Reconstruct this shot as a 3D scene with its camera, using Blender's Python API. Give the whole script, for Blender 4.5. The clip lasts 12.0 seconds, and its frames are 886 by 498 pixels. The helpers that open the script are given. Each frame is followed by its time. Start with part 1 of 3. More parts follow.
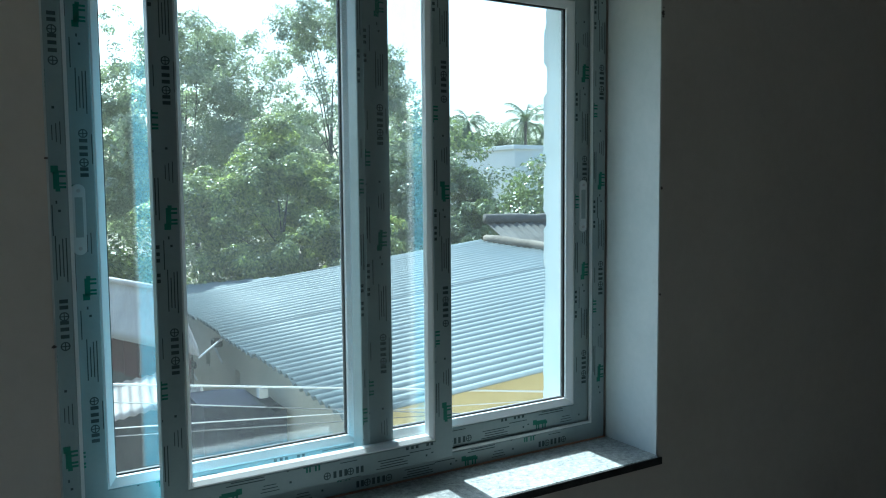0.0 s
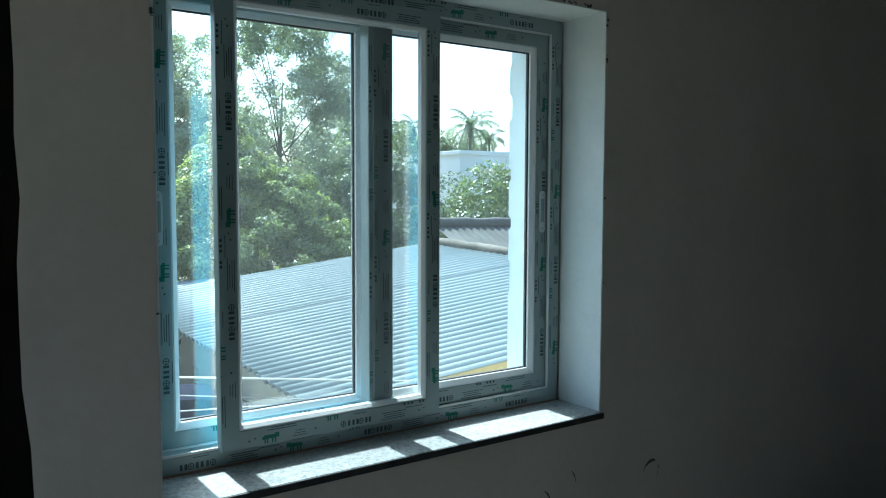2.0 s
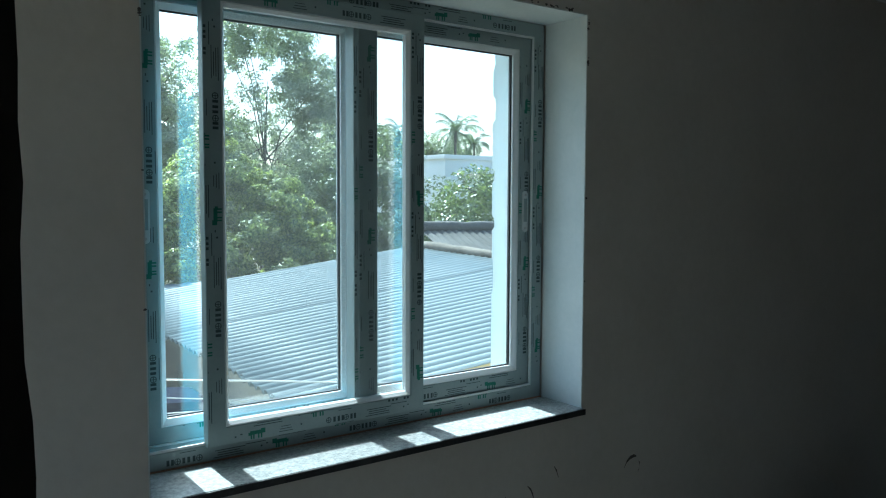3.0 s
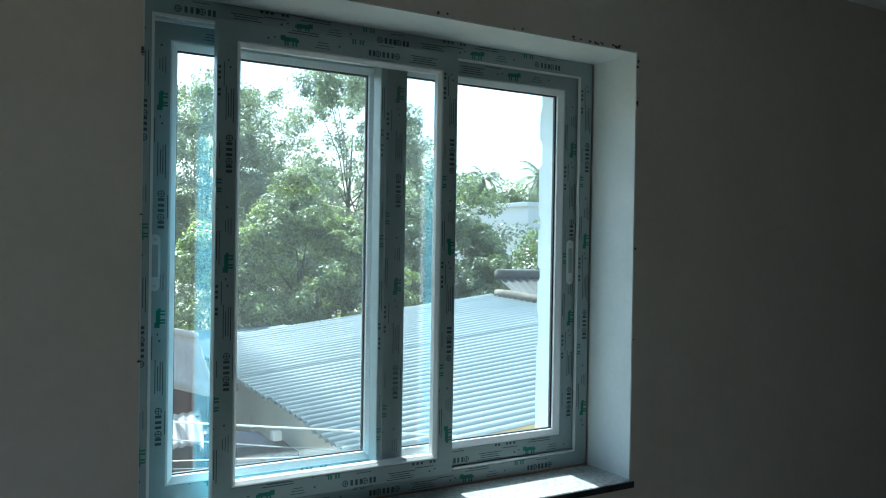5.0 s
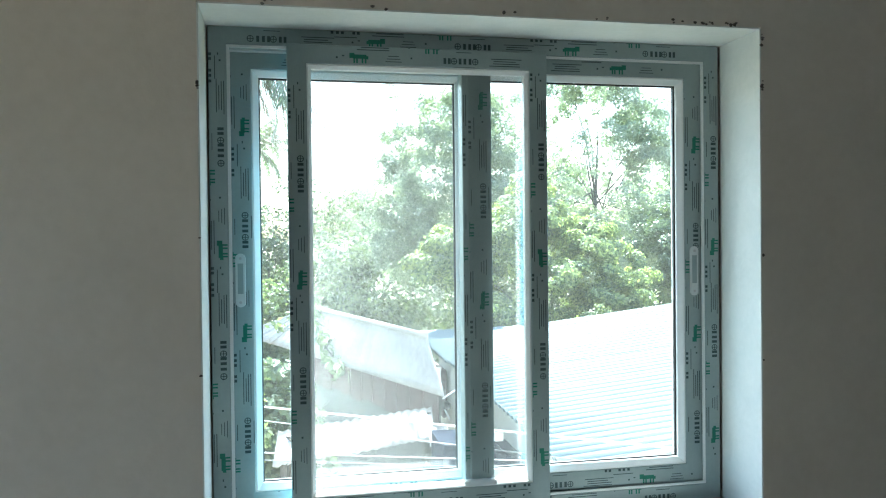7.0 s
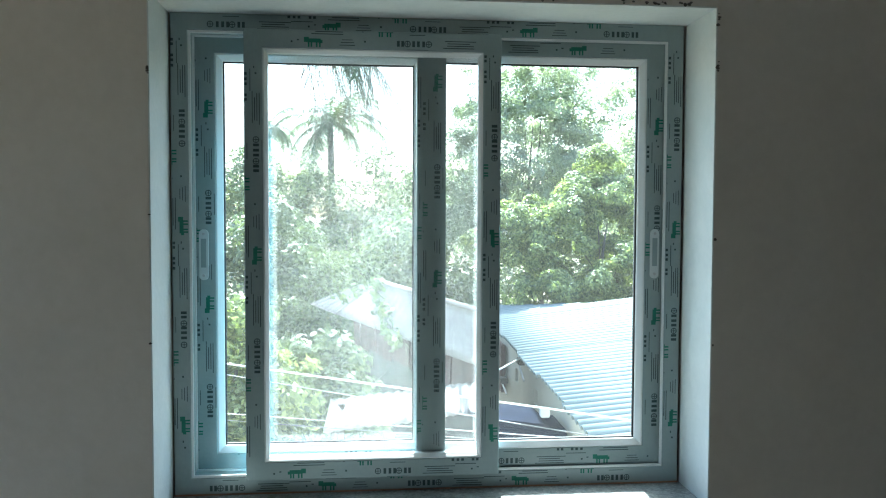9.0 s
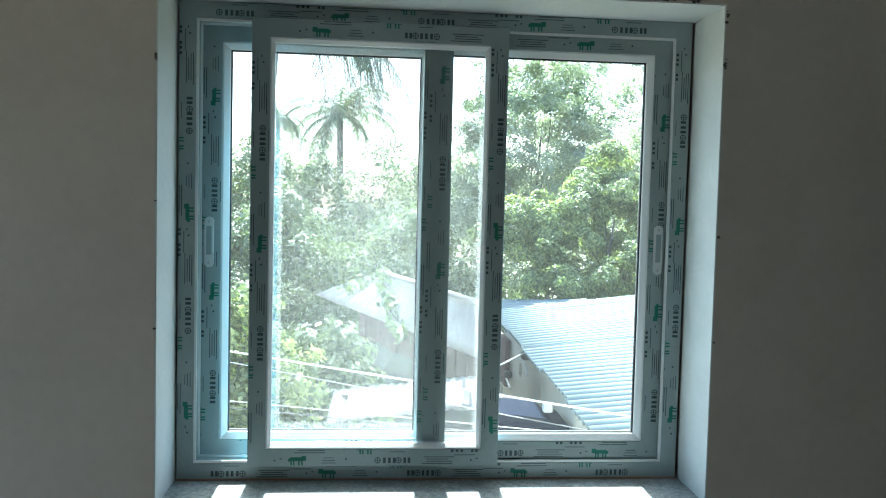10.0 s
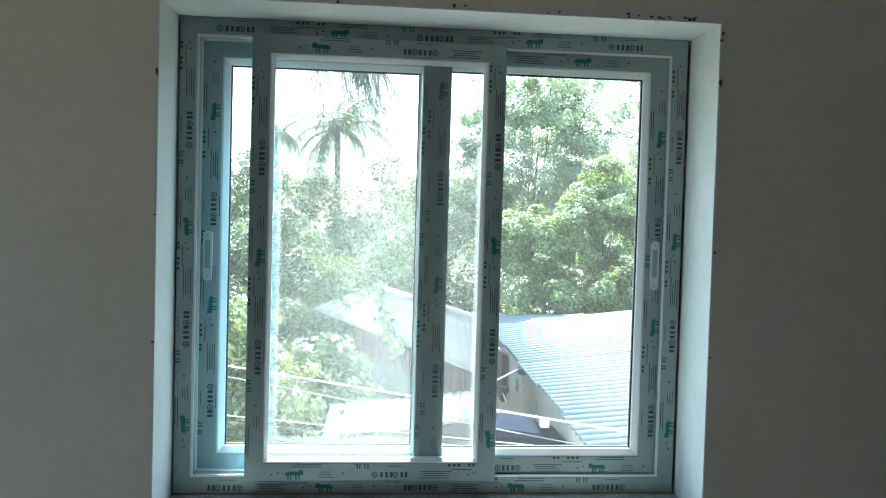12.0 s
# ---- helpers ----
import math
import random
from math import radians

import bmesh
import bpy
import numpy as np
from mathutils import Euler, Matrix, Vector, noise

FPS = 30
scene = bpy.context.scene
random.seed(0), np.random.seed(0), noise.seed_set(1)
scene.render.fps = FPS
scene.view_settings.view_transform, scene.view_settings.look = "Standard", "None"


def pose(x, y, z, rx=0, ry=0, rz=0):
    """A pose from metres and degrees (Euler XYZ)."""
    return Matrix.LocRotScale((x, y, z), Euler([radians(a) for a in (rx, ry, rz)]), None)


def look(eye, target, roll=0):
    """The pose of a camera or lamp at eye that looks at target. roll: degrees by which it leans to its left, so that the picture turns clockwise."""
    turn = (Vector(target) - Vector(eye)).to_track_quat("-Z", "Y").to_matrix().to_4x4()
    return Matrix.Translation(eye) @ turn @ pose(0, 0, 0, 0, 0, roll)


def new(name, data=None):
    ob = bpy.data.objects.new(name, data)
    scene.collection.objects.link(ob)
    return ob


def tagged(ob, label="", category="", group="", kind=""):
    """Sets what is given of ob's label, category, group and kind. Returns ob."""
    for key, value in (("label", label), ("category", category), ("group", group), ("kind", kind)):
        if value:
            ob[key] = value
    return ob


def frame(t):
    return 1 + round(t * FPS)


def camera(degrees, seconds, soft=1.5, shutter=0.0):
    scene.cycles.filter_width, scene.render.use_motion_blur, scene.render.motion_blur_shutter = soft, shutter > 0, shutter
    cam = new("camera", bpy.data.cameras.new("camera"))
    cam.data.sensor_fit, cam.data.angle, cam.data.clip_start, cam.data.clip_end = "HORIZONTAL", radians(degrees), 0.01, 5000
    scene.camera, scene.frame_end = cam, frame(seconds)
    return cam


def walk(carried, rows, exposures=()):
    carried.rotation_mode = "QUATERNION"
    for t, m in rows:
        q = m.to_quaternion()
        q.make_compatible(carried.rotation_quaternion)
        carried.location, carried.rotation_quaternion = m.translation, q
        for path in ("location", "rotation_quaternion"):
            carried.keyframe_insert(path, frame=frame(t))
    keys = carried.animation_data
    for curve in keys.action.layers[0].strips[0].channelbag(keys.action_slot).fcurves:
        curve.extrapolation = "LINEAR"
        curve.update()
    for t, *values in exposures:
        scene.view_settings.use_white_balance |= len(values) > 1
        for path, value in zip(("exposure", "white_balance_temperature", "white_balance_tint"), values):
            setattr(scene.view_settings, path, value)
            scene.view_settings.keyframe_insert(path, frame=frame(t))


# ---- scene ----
cam = camera(58.2, 12.0, soft=1.1)

PATH = [
    (0, (-0.115, -1.417, 1.553), (0.922, 0.287, 1.402), -0.5),
    (0.5, (-0.197, -1.554, 1.537), (0.830, 0.149, 1.326), 1.5),
    (1, (-0.306, -1.649, 1.555), (0.817, -0.001, 1.409), -0.2),
    (1.5, (-0.394, -1.691, 1.562), (0.763, -0.071, 1.369), -0.8),
    (2, (-0.436, -1.707, 1.565), (0.721, -0.082, 1.423), 0.2),
    (2.5, (-0.454, -1.735, 1.557), (0.720, -0.120, 1.434), 0.3),
    (4.3, (-0.405, -1.722, 1.549), (0.806, -0.139, 1.383), 0.1),
    (4.5, (-0.382, -1.716, 1.553), (0.799, -0.110, 1.397), -0.1),
    (5, (-0.262, -1.698, 1.557), (0.747, 0.028, 1.542), 0.9),
    (5.5, (-0.170, -1.693, 1.570), (0.717, 0.099, 1.575), -1.8),
    (6, (-0.091, -1.709, 1.582), (0.692, 0.131, 1.558), -1.1),
    (6.5, (0.040, -1.745, 1.575), (0.605, 0.173, 1.565), -0.9),
    (7, (0.150, -1.775, 1.592), (0.548, 0.185, 1.569), -0.6),
    (7.5, (0.312, -1.831, 1.607), (0.574, 0.150, 1.523), 0.8),
    (7.7, (0.345, -1.840, 1.606), (0.602, 0.142, 1.528), 0.2),
    (9.3, (0.453, -1.868, 1.602), (0.628, 0.122, 1.508), 0.6),
    (9.5, (0.456, -1.870, 1.601), (0.624, 0.120, 1.490), 0.9),
    (10, (0.452, -1.873, 1.601), (0.623, 0.117, 1.497), 1.4),
    (10.5, (0.452, -1.874, 1.603), (0.628, 0.114, 1.479), 1.2),
    (11, (0.448, -1.876, 1.604), (0.647, 0.112, 1.518), 1.6),
    (11.5, (0.448, -1.879, 1.598), (0.628, 0.112, 1.533), 1.7),
    (12, (0.449, -1.882, 1.601), (0.627, 0.109, 1.534), 1.6),
]
walk(cam, [(t, look(e, a, r)) for t, e, a, r in PATH],
     exposures=[(0, 1.38, 5150, -9), (2.5, 1.58, 5150, -9), (4.5, 1.12, 5120, -9), (5, 1.65, 5200, -9), (5.5, 2.0, 5250, -8), (6.5, 2.55, 5350, -8),
                (7.5, 2.95, 5650, -4), (9.5, 2.36, 5450, -6), (10.5, 2.45, 5450, -6), (12, 2.53, 5450, -6)])

# ---------------------------------------------------------------- light
SUN_EL, SUN_AZ = radians(51), radians(0.5)
world = bpy.data.worlds.new("sky_world")
scene.world = world
world.use_nodes = True
wn = world.node_tree
sky = wn.nodes.new("ShaderNodeTexSky")
sky.sky_type, sky.sun_disc = "NISHITA", False
sky.sun_elevation, sky.sun_rotation = SUN_EL, SUN_AZ
sky.dust_density, sky.air_density = 3.2, 1.0
wn.links.new(sky.outputs[0], wn.nodes["Background"].inputs[0])
wn.nodes["Background"].inputs[1].default_value = 0.15
sun = new("sun", bpy.data.lights.new("sun", "SUN"))
sun.data.energy, sun.data.angle, sun.data.color = 4.5, radians(0.6), (1.0, 0.96, 0.9)
sun_way = Vector((math.sin(SUN_AZ) * math.cos(SUN_EL), math.cos(SUN_AZ) * math.cos(SUN_EL), math.sin(SUN_EL)))
sun.matrix_world = look(sun_way * 60, (0, 0, 0))


# ---------------------------------------------------------------- materials
def node(nt, kind, **inputs):
    n = nt.nodes.new(kind)
    for key, value in inputs.items():
        n.inputs[key.replace("_", " ")].default_value = value
    return n


def material(name, low, high, rough=0.6, scale=6.0, fine=60.0, bump=0.1, metal=0.0, island=0.0, stretch=(1, 1, 1), spec=0.5):
    """A surface whose colour wanders between two tones at two scales, with fine relief."""
    m = bpy.data.materials.new(name)
    m.use_nodes = True
    nt = m.node_tree
    b = nt.nodes["Principled BSDF"]
    co = nt.nodes.new("ShaderNodeTexCoord")
    mp = nt.nodes.new("ShaderNodeMapping")
    mp.inputs["Scale"].default_value = stretch
    nt.links.new(co.outputs["Object"], mp.inputs[0])
    n1 = node(nt, "ShaderNodeTexNoise", Scale=scale, Detail=5.0, Roughness=0.6)
    n2 = node(nt, "ShaderNodeTexNoise", Scale=fine, Detail=3.0)
    nt.links.new(mp.outputs[0], n1.inputs["Vector"])
    nt.links.new(mp.outputs[0], n2.inputs["Vector"])
    add = nt.nodes.new("ShaderNodeMath")
    add.operation = "MULTIPLY_ADD"
    add.inputs[1].default_value = 0.35
    nt.links.new(n2.outputs[0], add.inputs[0])
    nt.links.new(n1.outputs[0], add.inputs[2])
    last = add.outputs[0]
    if island:
        g = nt.nodes.new("ShaderNodeNewGeometry")
        a2 = nt.nodes.new("ShaderNodeMath")
        a2.operation = "MULTIPLY_ADD"
        a2.inputs[1].default_value = island
        nt.links.new(g.outputs["Random Per Island"], a2.inputs[0])
        nt.links.new(last, a2.inputs[2])
        last = a2.outputs[0]
    ramp = nt.nodes.new("ShaderNodeValToRGB")
    ramp.color_ramp.elements[0].position, ramp.color_ramp.elements[1].position = 0.45, 0.95 + island * 0.8
    ramp.color_ramp.elements[0].color, ramp.color_ramp.elements[1].color = (*low, 1), (*high, 1)
    nt.links.new(last, ramp.inputs[0])
    nt.links.new(ramp.outputs[0], b.inputs["Base Color"])
    b.inputs["Roughness"].default_value, b.inputs["Metallic"].default_value = rough, metal
    b.inputs["Specular IOR Level"].default_value = spec
    if bump:
        bp = node(nt, "ShaderNodeBump", Strength=bump, Distance=0.01)
        nt.links.new(add.outputs[0], bp.inputs["Height"])
        nt.links.new(bp.outputs[0], b.inputs["Normal"])
    return m


def leaf_material(name, low, high, glow=0.45):
    """Leaves that let some light through, each its own tone."""
    m = bpy.data.materials.new(name)
    m.use_nodes = True
    nt = m.node_tree
    b, out = nt.nodes["Principled BSDF"], nt.nodes["Material Output"]
    g = nt.nodes.new("ShaderNodeNewGeometry")
    ramp = nt.nodes.new("ShaderNodeValToRGB")
    ramp.color_ramp.elements[0].color, ramp.color_ramp.elements[1].color = (*low, 1), (*high, 1)
    nt.links.new(g.outputs["Random Per Island"], ramp.inputs[0])
    nt.links.new(ramp.outputs[0], b.inputs["Base Color"])
    b.inputs["Roughness"].default_value = 0.36
    tr = nt.nodes.new("ShaderNodeBsdfTranslucent")
    warm = nt.nodes.new("ShaderNodeMix")
    warm.data_type, warm.blend_type = "RGBA", "MULTIPLY"
    warm.inputs[0].default_value = 1.0
    warm.inputs[7].default_value = (1.3, 1.4, 0.8, 1)
    nt.links.new(ramp.outputs[0], warm.inputs[6])
    nt.links.new(warm.outputs[2], tr.inputs[0])
    mix = nt.nodes.new("ShaderNodeMixShader")
    mix.inputs[0].default_value = glow
    nt.links.new(b.outputs[0], mix.inputs[1])
    nt.links.new(tr.outputs[0], mix.inputs[2])
    nt.links.new(mix.outputs[0], out.inputs[0])
    return m


def glass_material(name, tint):
    """Clear pane: see-through, with the gloss of glass at its two faces and a little dust."""
    m = bpy.data.materials.new(name)
    m.use_nodes = True
    nt = m.node_tree
    out = nt.nodes["Material Output"]
    nt.nodes.remove(nt.nodes["Principled BSDF"])
    lw = node(nt, "ShaderNodeLayerWeight", Blend=0.5)
    pw = nt.nodes.new("ShaderNodeMath")
    pw.operation = "POWER"
    pw.inputs[1].default_value = 4.5
    nt.links.new(lw.outputs["Facing"], pw.inputs[0])
    fr = nt.nodes.new("ShaderNodeMath")
    fr.operation = "MULTIPLY_ADD"
    fr.inputs[1].default_value, fr.inputs[2].default_value = 0.9, 0.085
    nt.links.new(pw.outputs[0], fr.inputs[0])
    tr = nt.nodes.new("ShaderNodeBsdfTransparent")
    tr.inputs[0].default_value = (*tint, 1)
    gl = nt.nodes.new("ShaderNodeBsdfGlossy")
    gl.inputs["Roughness"].default_value = 0.01
    mix = nt.nodes.new("ShaderNodeMixShader")
    nt.links.new(fr.outputs[0], mix.inputs[0])
    nt.links.new(tr.outputs[0], mix.inputs[1])
    nt.links.new(gl.outputs[0], mix.inputs[2])
    dust = nt.nodes.new("ShaderNodeBsdfTranslucent")
    dust.inputs[0].default_value = (0.8, 0.8, 0.78, 1)
    veil = nt.nodes.new("ShaderNodeMixShader")
    veil.inputs[0].default_value = 0.010
    nt.links.new(mix.outputs[0], veil.inputs[1])
    nt.links.new(dust.outputs[0], veil.inputs[2])
    nt.links.new(veil.outputs[0], out.inputs[0])
    return m


M_wall = material("wall_putty", (0.62, 0.572, 0.51), (0.72, 0.67, 0.61), 0.85, 2.0, 45, 0.25)
M_reveal = material("reveal_plaster", (0.66, 0.70, 0.69), (0.78, 0.80, 0.79), 0.75, 5.0, 70, 0.2)
M_ceiling = material("ceiling_paint", (0.70, 0.70, 0.69), (0.78, 0.78, 0.77), 0.85, 2.0, 60, 0.1)
M_floor = material("cement_floor", (0.31, 0.30, 0.28), (0.44, 0.42, 0.395), 0.8, 3.0, 50, 0.3)
M_granite = material("grey_granite", (0.14, 0.155, 0.16), (0.60, 0.61, 0.60), 0.3, 110, 330, 0.03)
M_granite_edge = material("dark_granite_edge", (0.015, 0.016, 0.018), (0.05, 0.05, 0.05), 0.6, 30, 200, 0.2)
M_film = material("grey_blue_film_on_plastic", (0.30, 0.365, 0.37), (0.37, 0.435, 0.44), 0.4, 7, 90, 0.12)
M_pvc = material("white_plastic", (0.76, 0.78, 0.78), (0.82, 0.83, 0.83), 0.32, 4, 80, 0.02)
M_blue = material("sky_blue_film", (0.17, 0.55, 0.76), (0.24, 0.62, 0.83), 0.45, 9, 60, 0.0)
M_rubber = material("black_rubber", (0.012, 0.012, 0.013), (0.03, 0.03, 0.03), 0.6, 10, 100, 0.05)
M_ink = material("dark_ink", (0.03, 0.06, 0.065), (0.06, 0.10, 0.10), 0.6, 30, 200, 0.0)
M_green_ink = material("green_ink", (0.02, 0.16, 0.11), (0.04, 0.24, 0.16), 0.6, 30, 200, 0.0)
M_steel = material("brushed_steel", (0.5, 0.5, 0.5), (0.65, 0.65, 0.65), 0.35, 30, 200, 0.05, 1.0)
M_handle = material("white_handle", (0.62, 0.66, 0.66), (0.72, 0.75, 0.75), 0.3, 8, 80, 0.02)
M_wire = material("mesh_fibre", (0.29, 0.31, 0.30), (0.36, 0.38, 0.37), 0.3, 20, 100, 0.0, 0.88)
M_sealant = material("orange_sealant", (0.30, 0.20, 0.15), (0.50, 0.22, 0.12), 0.6, 5, 90, 0.3)
M_mortar = material("dark_mortar", (0.06, 0.055, 0.05), (0.16, 0.15, 0.14), 0.95, 20, 120, 0.5)
M_scuff = material("dark_scuff", (0.05, 0.045, 0.04), (0.14, 0.13, 0.12), 0.9, 20, 120, 0.1)
M_glass = glass_material("clear_glass", (0.95, 0.98, 0.975))
M_sheet = material("pale_blue_corrugated_sheet", (0.155, 0.190, 0.197), (0.225, 0.262, 0.268), 0.58, 1.2, 14, 0.12, 0.0, 0.1, (0.4, 1, 1), 0.3)
M_white_sheet = material("weathered_white_sheet", (0.34, 0.305, 0.275), (0.48, 0.445, 0.41), 0.65, 1.6, 20, 0.25)
M_brown_sheet = material("weathered_brown_grey_sheet", (0.30, 0.265, 0.245), (0.52, 0.475, 0.445), 0.75, 1.8, 22, 0.35)
M_old_sheet = material("old_grey_sheet", (0.07, 0.066, 0.06), (0.15, 0.145, 0.135), 0.9, 1.8, 22, 0.35, spec=0.2)
M_ridge = material("mossy_ridge_cap", (0.08, 0.066, 0.052), (0.24, 0.205, 0.165), 0.9, 5, 40, 0.6)
M_cream = material("cream_plaster", (0.50, 0.46, 0.36), (0.66, 0.61, 0.50), 0.85, 1.5, 25, 0.3)
M_yellow = material("yellow_plaster", (0.52, 0.42, 0.20), (0.66, 0.55, 0.28), 0.85, 1.5, 25, 0.3)
# Near-black wall tone: the shade below the cottage eave, put into the colour.
M_eave_shade = material("eave_shade_wall", (0.05, 0.05, 0.05), (0.15, 0.14, 0.13), 0.9, 2, 20, 0.4)
M_maroon = material("maroon_board", (0.05, 0.012, 0.015), (0.10, 0.03, 0.03), 0.6, 4, 40, 0.2)
# Navy taken nearly to black: the alley's shade is put into the colour.
M_bluebox = material("shade_dark_tarpaulin", (0.006, 0.009, 0.022), (0.015, 0.020, 0.045), 0.95, 5, 40, 0.3, spec=0.1)
M_white_wall = material("white_painted_wall", (0.76, 0.76, 0.74), (0.86, 0.86, 0.84), 0.8, 0.8, 10, 0.1)
M_dark = material("dark_window_glass", (0.03, 0.035, 0.04), (0.07, 0.075, 0.08), 0.2, 3, 20, 0.0)
M_cable = material("white_cable", (0.62, 0.62, 0.60), (0.75, 0.75, 0.73), 0.5, 10, 80, 0.05)
M_black_cable = material("grey_cable", (0.14, 0.14, 0.14), (0.22, 0.22, 0.22), 0.5, 10, 80, 0.05)
M_earth = material("dry_earth", (0.16, 0.13, 0.09), (0.30, 0.25, 0.18), 0.95, 0.4, 6, 0.5)
M_bark = material("grey_bark", (0.05, 0.043, 0.036), (0.13, 0.113, 0.095), 0.9, 6, 40, 0.7)
# Near-black because the pier's faces get no light; that shade is the colour.
M_pier_shade = material("pier_shade_dark", (0.010, 0.009, 0.008), (0.028, 0.024, 0.02), 0.85, 5, 50, 0.5)
M_black_lump = material("black_lump", (0.006, 0.006, 0.006), (0.016, 0.016, 0.016), 0.7, 8, 60, 0.5)
M_leaf_bright = leaf_material("bright_leaves", (0.08, 0.115, 0.06), (0.48, 0.51, 0.24), 0.47)
M_leaf_mid = leaf_material("mid_leaves", (0.07, 0.10, 0.06), (0.27, 0.31, 0.16), 0.33)
# Paler, greyer leaves: the haze of distance is put into their colour.
M_leaf_hazed = leaf_material("haze_paled_leaves", (0.23, 0.25, 0.215), (0.43, 0.46, 0.38), 0.42)
M_palm = leaf_material("palm_leaves", (0.08, 0.11, 0.075), (0.18, 0.22, 0.13), 0.35)
M_dry = leaf_material("dry_palm_leaves", (0.10, 0.088, 0.068), (0.20, 0.175, 0.14), 0.25)


# ---------------------------------------------------------------- mesh helpers
def part(name, bm, mat, parent=None, label=""):
    me = bpy.data.meshes.new(name)
    bm.normal_update()
    bm.to_mesh(me)
    bm.free()
    me.materials.append(mat)
    ob = new(name, me)
    ob.parent = parent
    return tagged(ob, label) if label else ob


def raw(name, verts, faces, mat, parent=None, label="", smooth=False):
    me = bpy.data.meshes.new(name)
    me.from_pydata([tuple(map(float, v)) for v in verts], [], faces)
    me.materials.append(mat)
    if smooth:
        me.polygons.foreach_set("use_smooth", [True] * len(me.polygons))
    me.update()
    ob = new(name, me)
    ob.parent = parent
    return tagged(ob, label) if label else ob


def thing(name, label, category, group="", kind="", at=(0, 0, 0)):
    ob = new(name)
    ob.location = at
    ob.empty_display_size = 0.05
    return tagged(ob, label, category, group, kind)


def box(x0, x1, y0, y1, z0, z1, bevel=0.0, bm=None):
    own = bm or bmesh.new()
    r = bmesh.ops.create_cube(own, size=1, matrix=Matrix.Translation(((x0 + x1) / 2, (y0 + y1) / 2, (z0 + z1) / 2)) @ Matrix.Diagonal((x1 - x0, y1 - y0, z1 - z0, 1)))
    if bevel:
        edges = {e for v in r["verts"] for e in v.link_edges}
        bmesh.ops.bevel(own, geom=list(edges), offset=bevel, segments=2, affect="EDGES")
    return own


def tube(points, radii, sides=8):
    """Verts and faces of a closed tube along points."""
    verts, faces = [], []
    pts = [Vector(p) for p in points]
    for i, p in enumerate(pts):
        d = (pts[min(i + 1, len(pts) - 1)] - pts[max(i - 1, 0)]).normalized()
        a = d.orthogonal().normalized()
        b = d.cross(a)
        r = radii[i] if hasattr(radii, "__len__") else radii
        for k in range(sides):
            w = 2 * math.pi * k / sides
            verts.append(p + (a * math.cos(w) + b * math.sin(w)) * r)
    for i in range(len(pts) - 1):
        for k in range(sides):
            k2 = (k + 1) % sides
            faces.append((i * sides + k, i * sides + k2, (i + 1) * sides + k2, (i + 1) * sides + k))
    faces.append(tuple(reversed(range(sides))))
    faces.append(tuple(range((len(pts) - 1) * sides, len(pts) * sides)))
    return verts, faces


def merged(chunks):
    verts, faces = [], []
    for v, f in chunks:
        n = len(verts)
        verts += list(v)
        faces += [tuple(i + n for i in q) for q in f]
    return verts, faces


def mitred(x0, x1, z0, z1, profile):
    """Four mitred members of a rectangular frame; profile is a closed loop of (inset, y). Yields (side, bmesh)."""
    for side in ("left", "right", "bottom", "top"):
        bm = bmesh.new()
        ends = ([], [])
        for u, y in profile:
            if side == "left":
                a, b = (x0 + u, y, z0 + u), (x0 + u, y, z1 - u)
            elif side == "right":
                a, b = (x1 - u, y, z1 - u), (x1 - u, y, z0 + u)
            elif side == "bottom":
                a, b = (x1 - u, y, z0 + u), (x0 + u, y, z0 + u)
            else:
                a, b = (x0 + u, y, z1 - u), (x1 - u, y, z1 - u)
            ends[0].append(bm.verts.new(a))
            ends[1].append(bm.verts.new(b))
        n = len(profile)
        for i in range(n):
            j = (i + 1) % n
            bm.faces.new((ends[0][i], ends[0][j], ends[1][j], ends[1][i]))
        bm.faces.new(ends[0][::-1])
        bm.faces.new(ends[1])
        bmesh.ops.recalc_face_normals(bm, faces=bm.faces)
        yield side, bm


# ---------------------------------------------------------------- the room
SILL = 0.95
OX0, OX1, OZ0, OZ1 = -0.006, 1.209, SILL - 0.004, 2.060
WY0, WY1 = -0.165, 0.20
RX0, RX1, RY0, RZ1 = -1.3, 5.6, -3.9, 2.34


def wall_block(name, x0, x1, y0, y1, z0, z1, mat, label):
    return tagged(part(name, box(x0, x1, y0, y1, z0, z1), mat), label, "wall", kind="structure")


wall_n = thing("wall_north", "putty-coated window wall of the unfinished room", "wall", kind="structure")
for nm, a in (("wall_left_of_window", (RX0 - 0.2, OX0, WY0, WY1, -3.2, RZ1 + 0.3)), ("wall_right_of_window", (OX1, RX1 + 0.2, WY0, WY1, -3.2, RZ1 + 0.3)),
              ("wall_below_window", (OX0, OX1, WY0, WY1, -3.2, OZ0 - 0.0125)), ("wall_above_window", (OX0, OX1, WY0, WY1, OZ1, RZ1 + 0.3))):
    part(nm, box(*a), M_wall, wall_n)
# plastered reveals, 3 mm skins inside the opening
part("reveal", box(OX1 - 0.003, OX1 + 0.001, WY0 + 0.001, 0.0, OZ0, OZ1 - 0.003), M_reveal, wall_n, "pale plastered reveal")
part("reveal", box(OX0 - 0.001, OX0 + 0.003, WY0 + 0.001, 0.0, OZ0, OZ1 - 0.003), M_reveal, wall_n, "pale plastered reveal")
part("reveal", box(OX0 + 0.003, OX1 - 0.003, WY0 + 0.001, 0.0, OZ1 - 0.003, OZ1 + 0.001), M_reveal, wall_n, "pale plastered reveal")


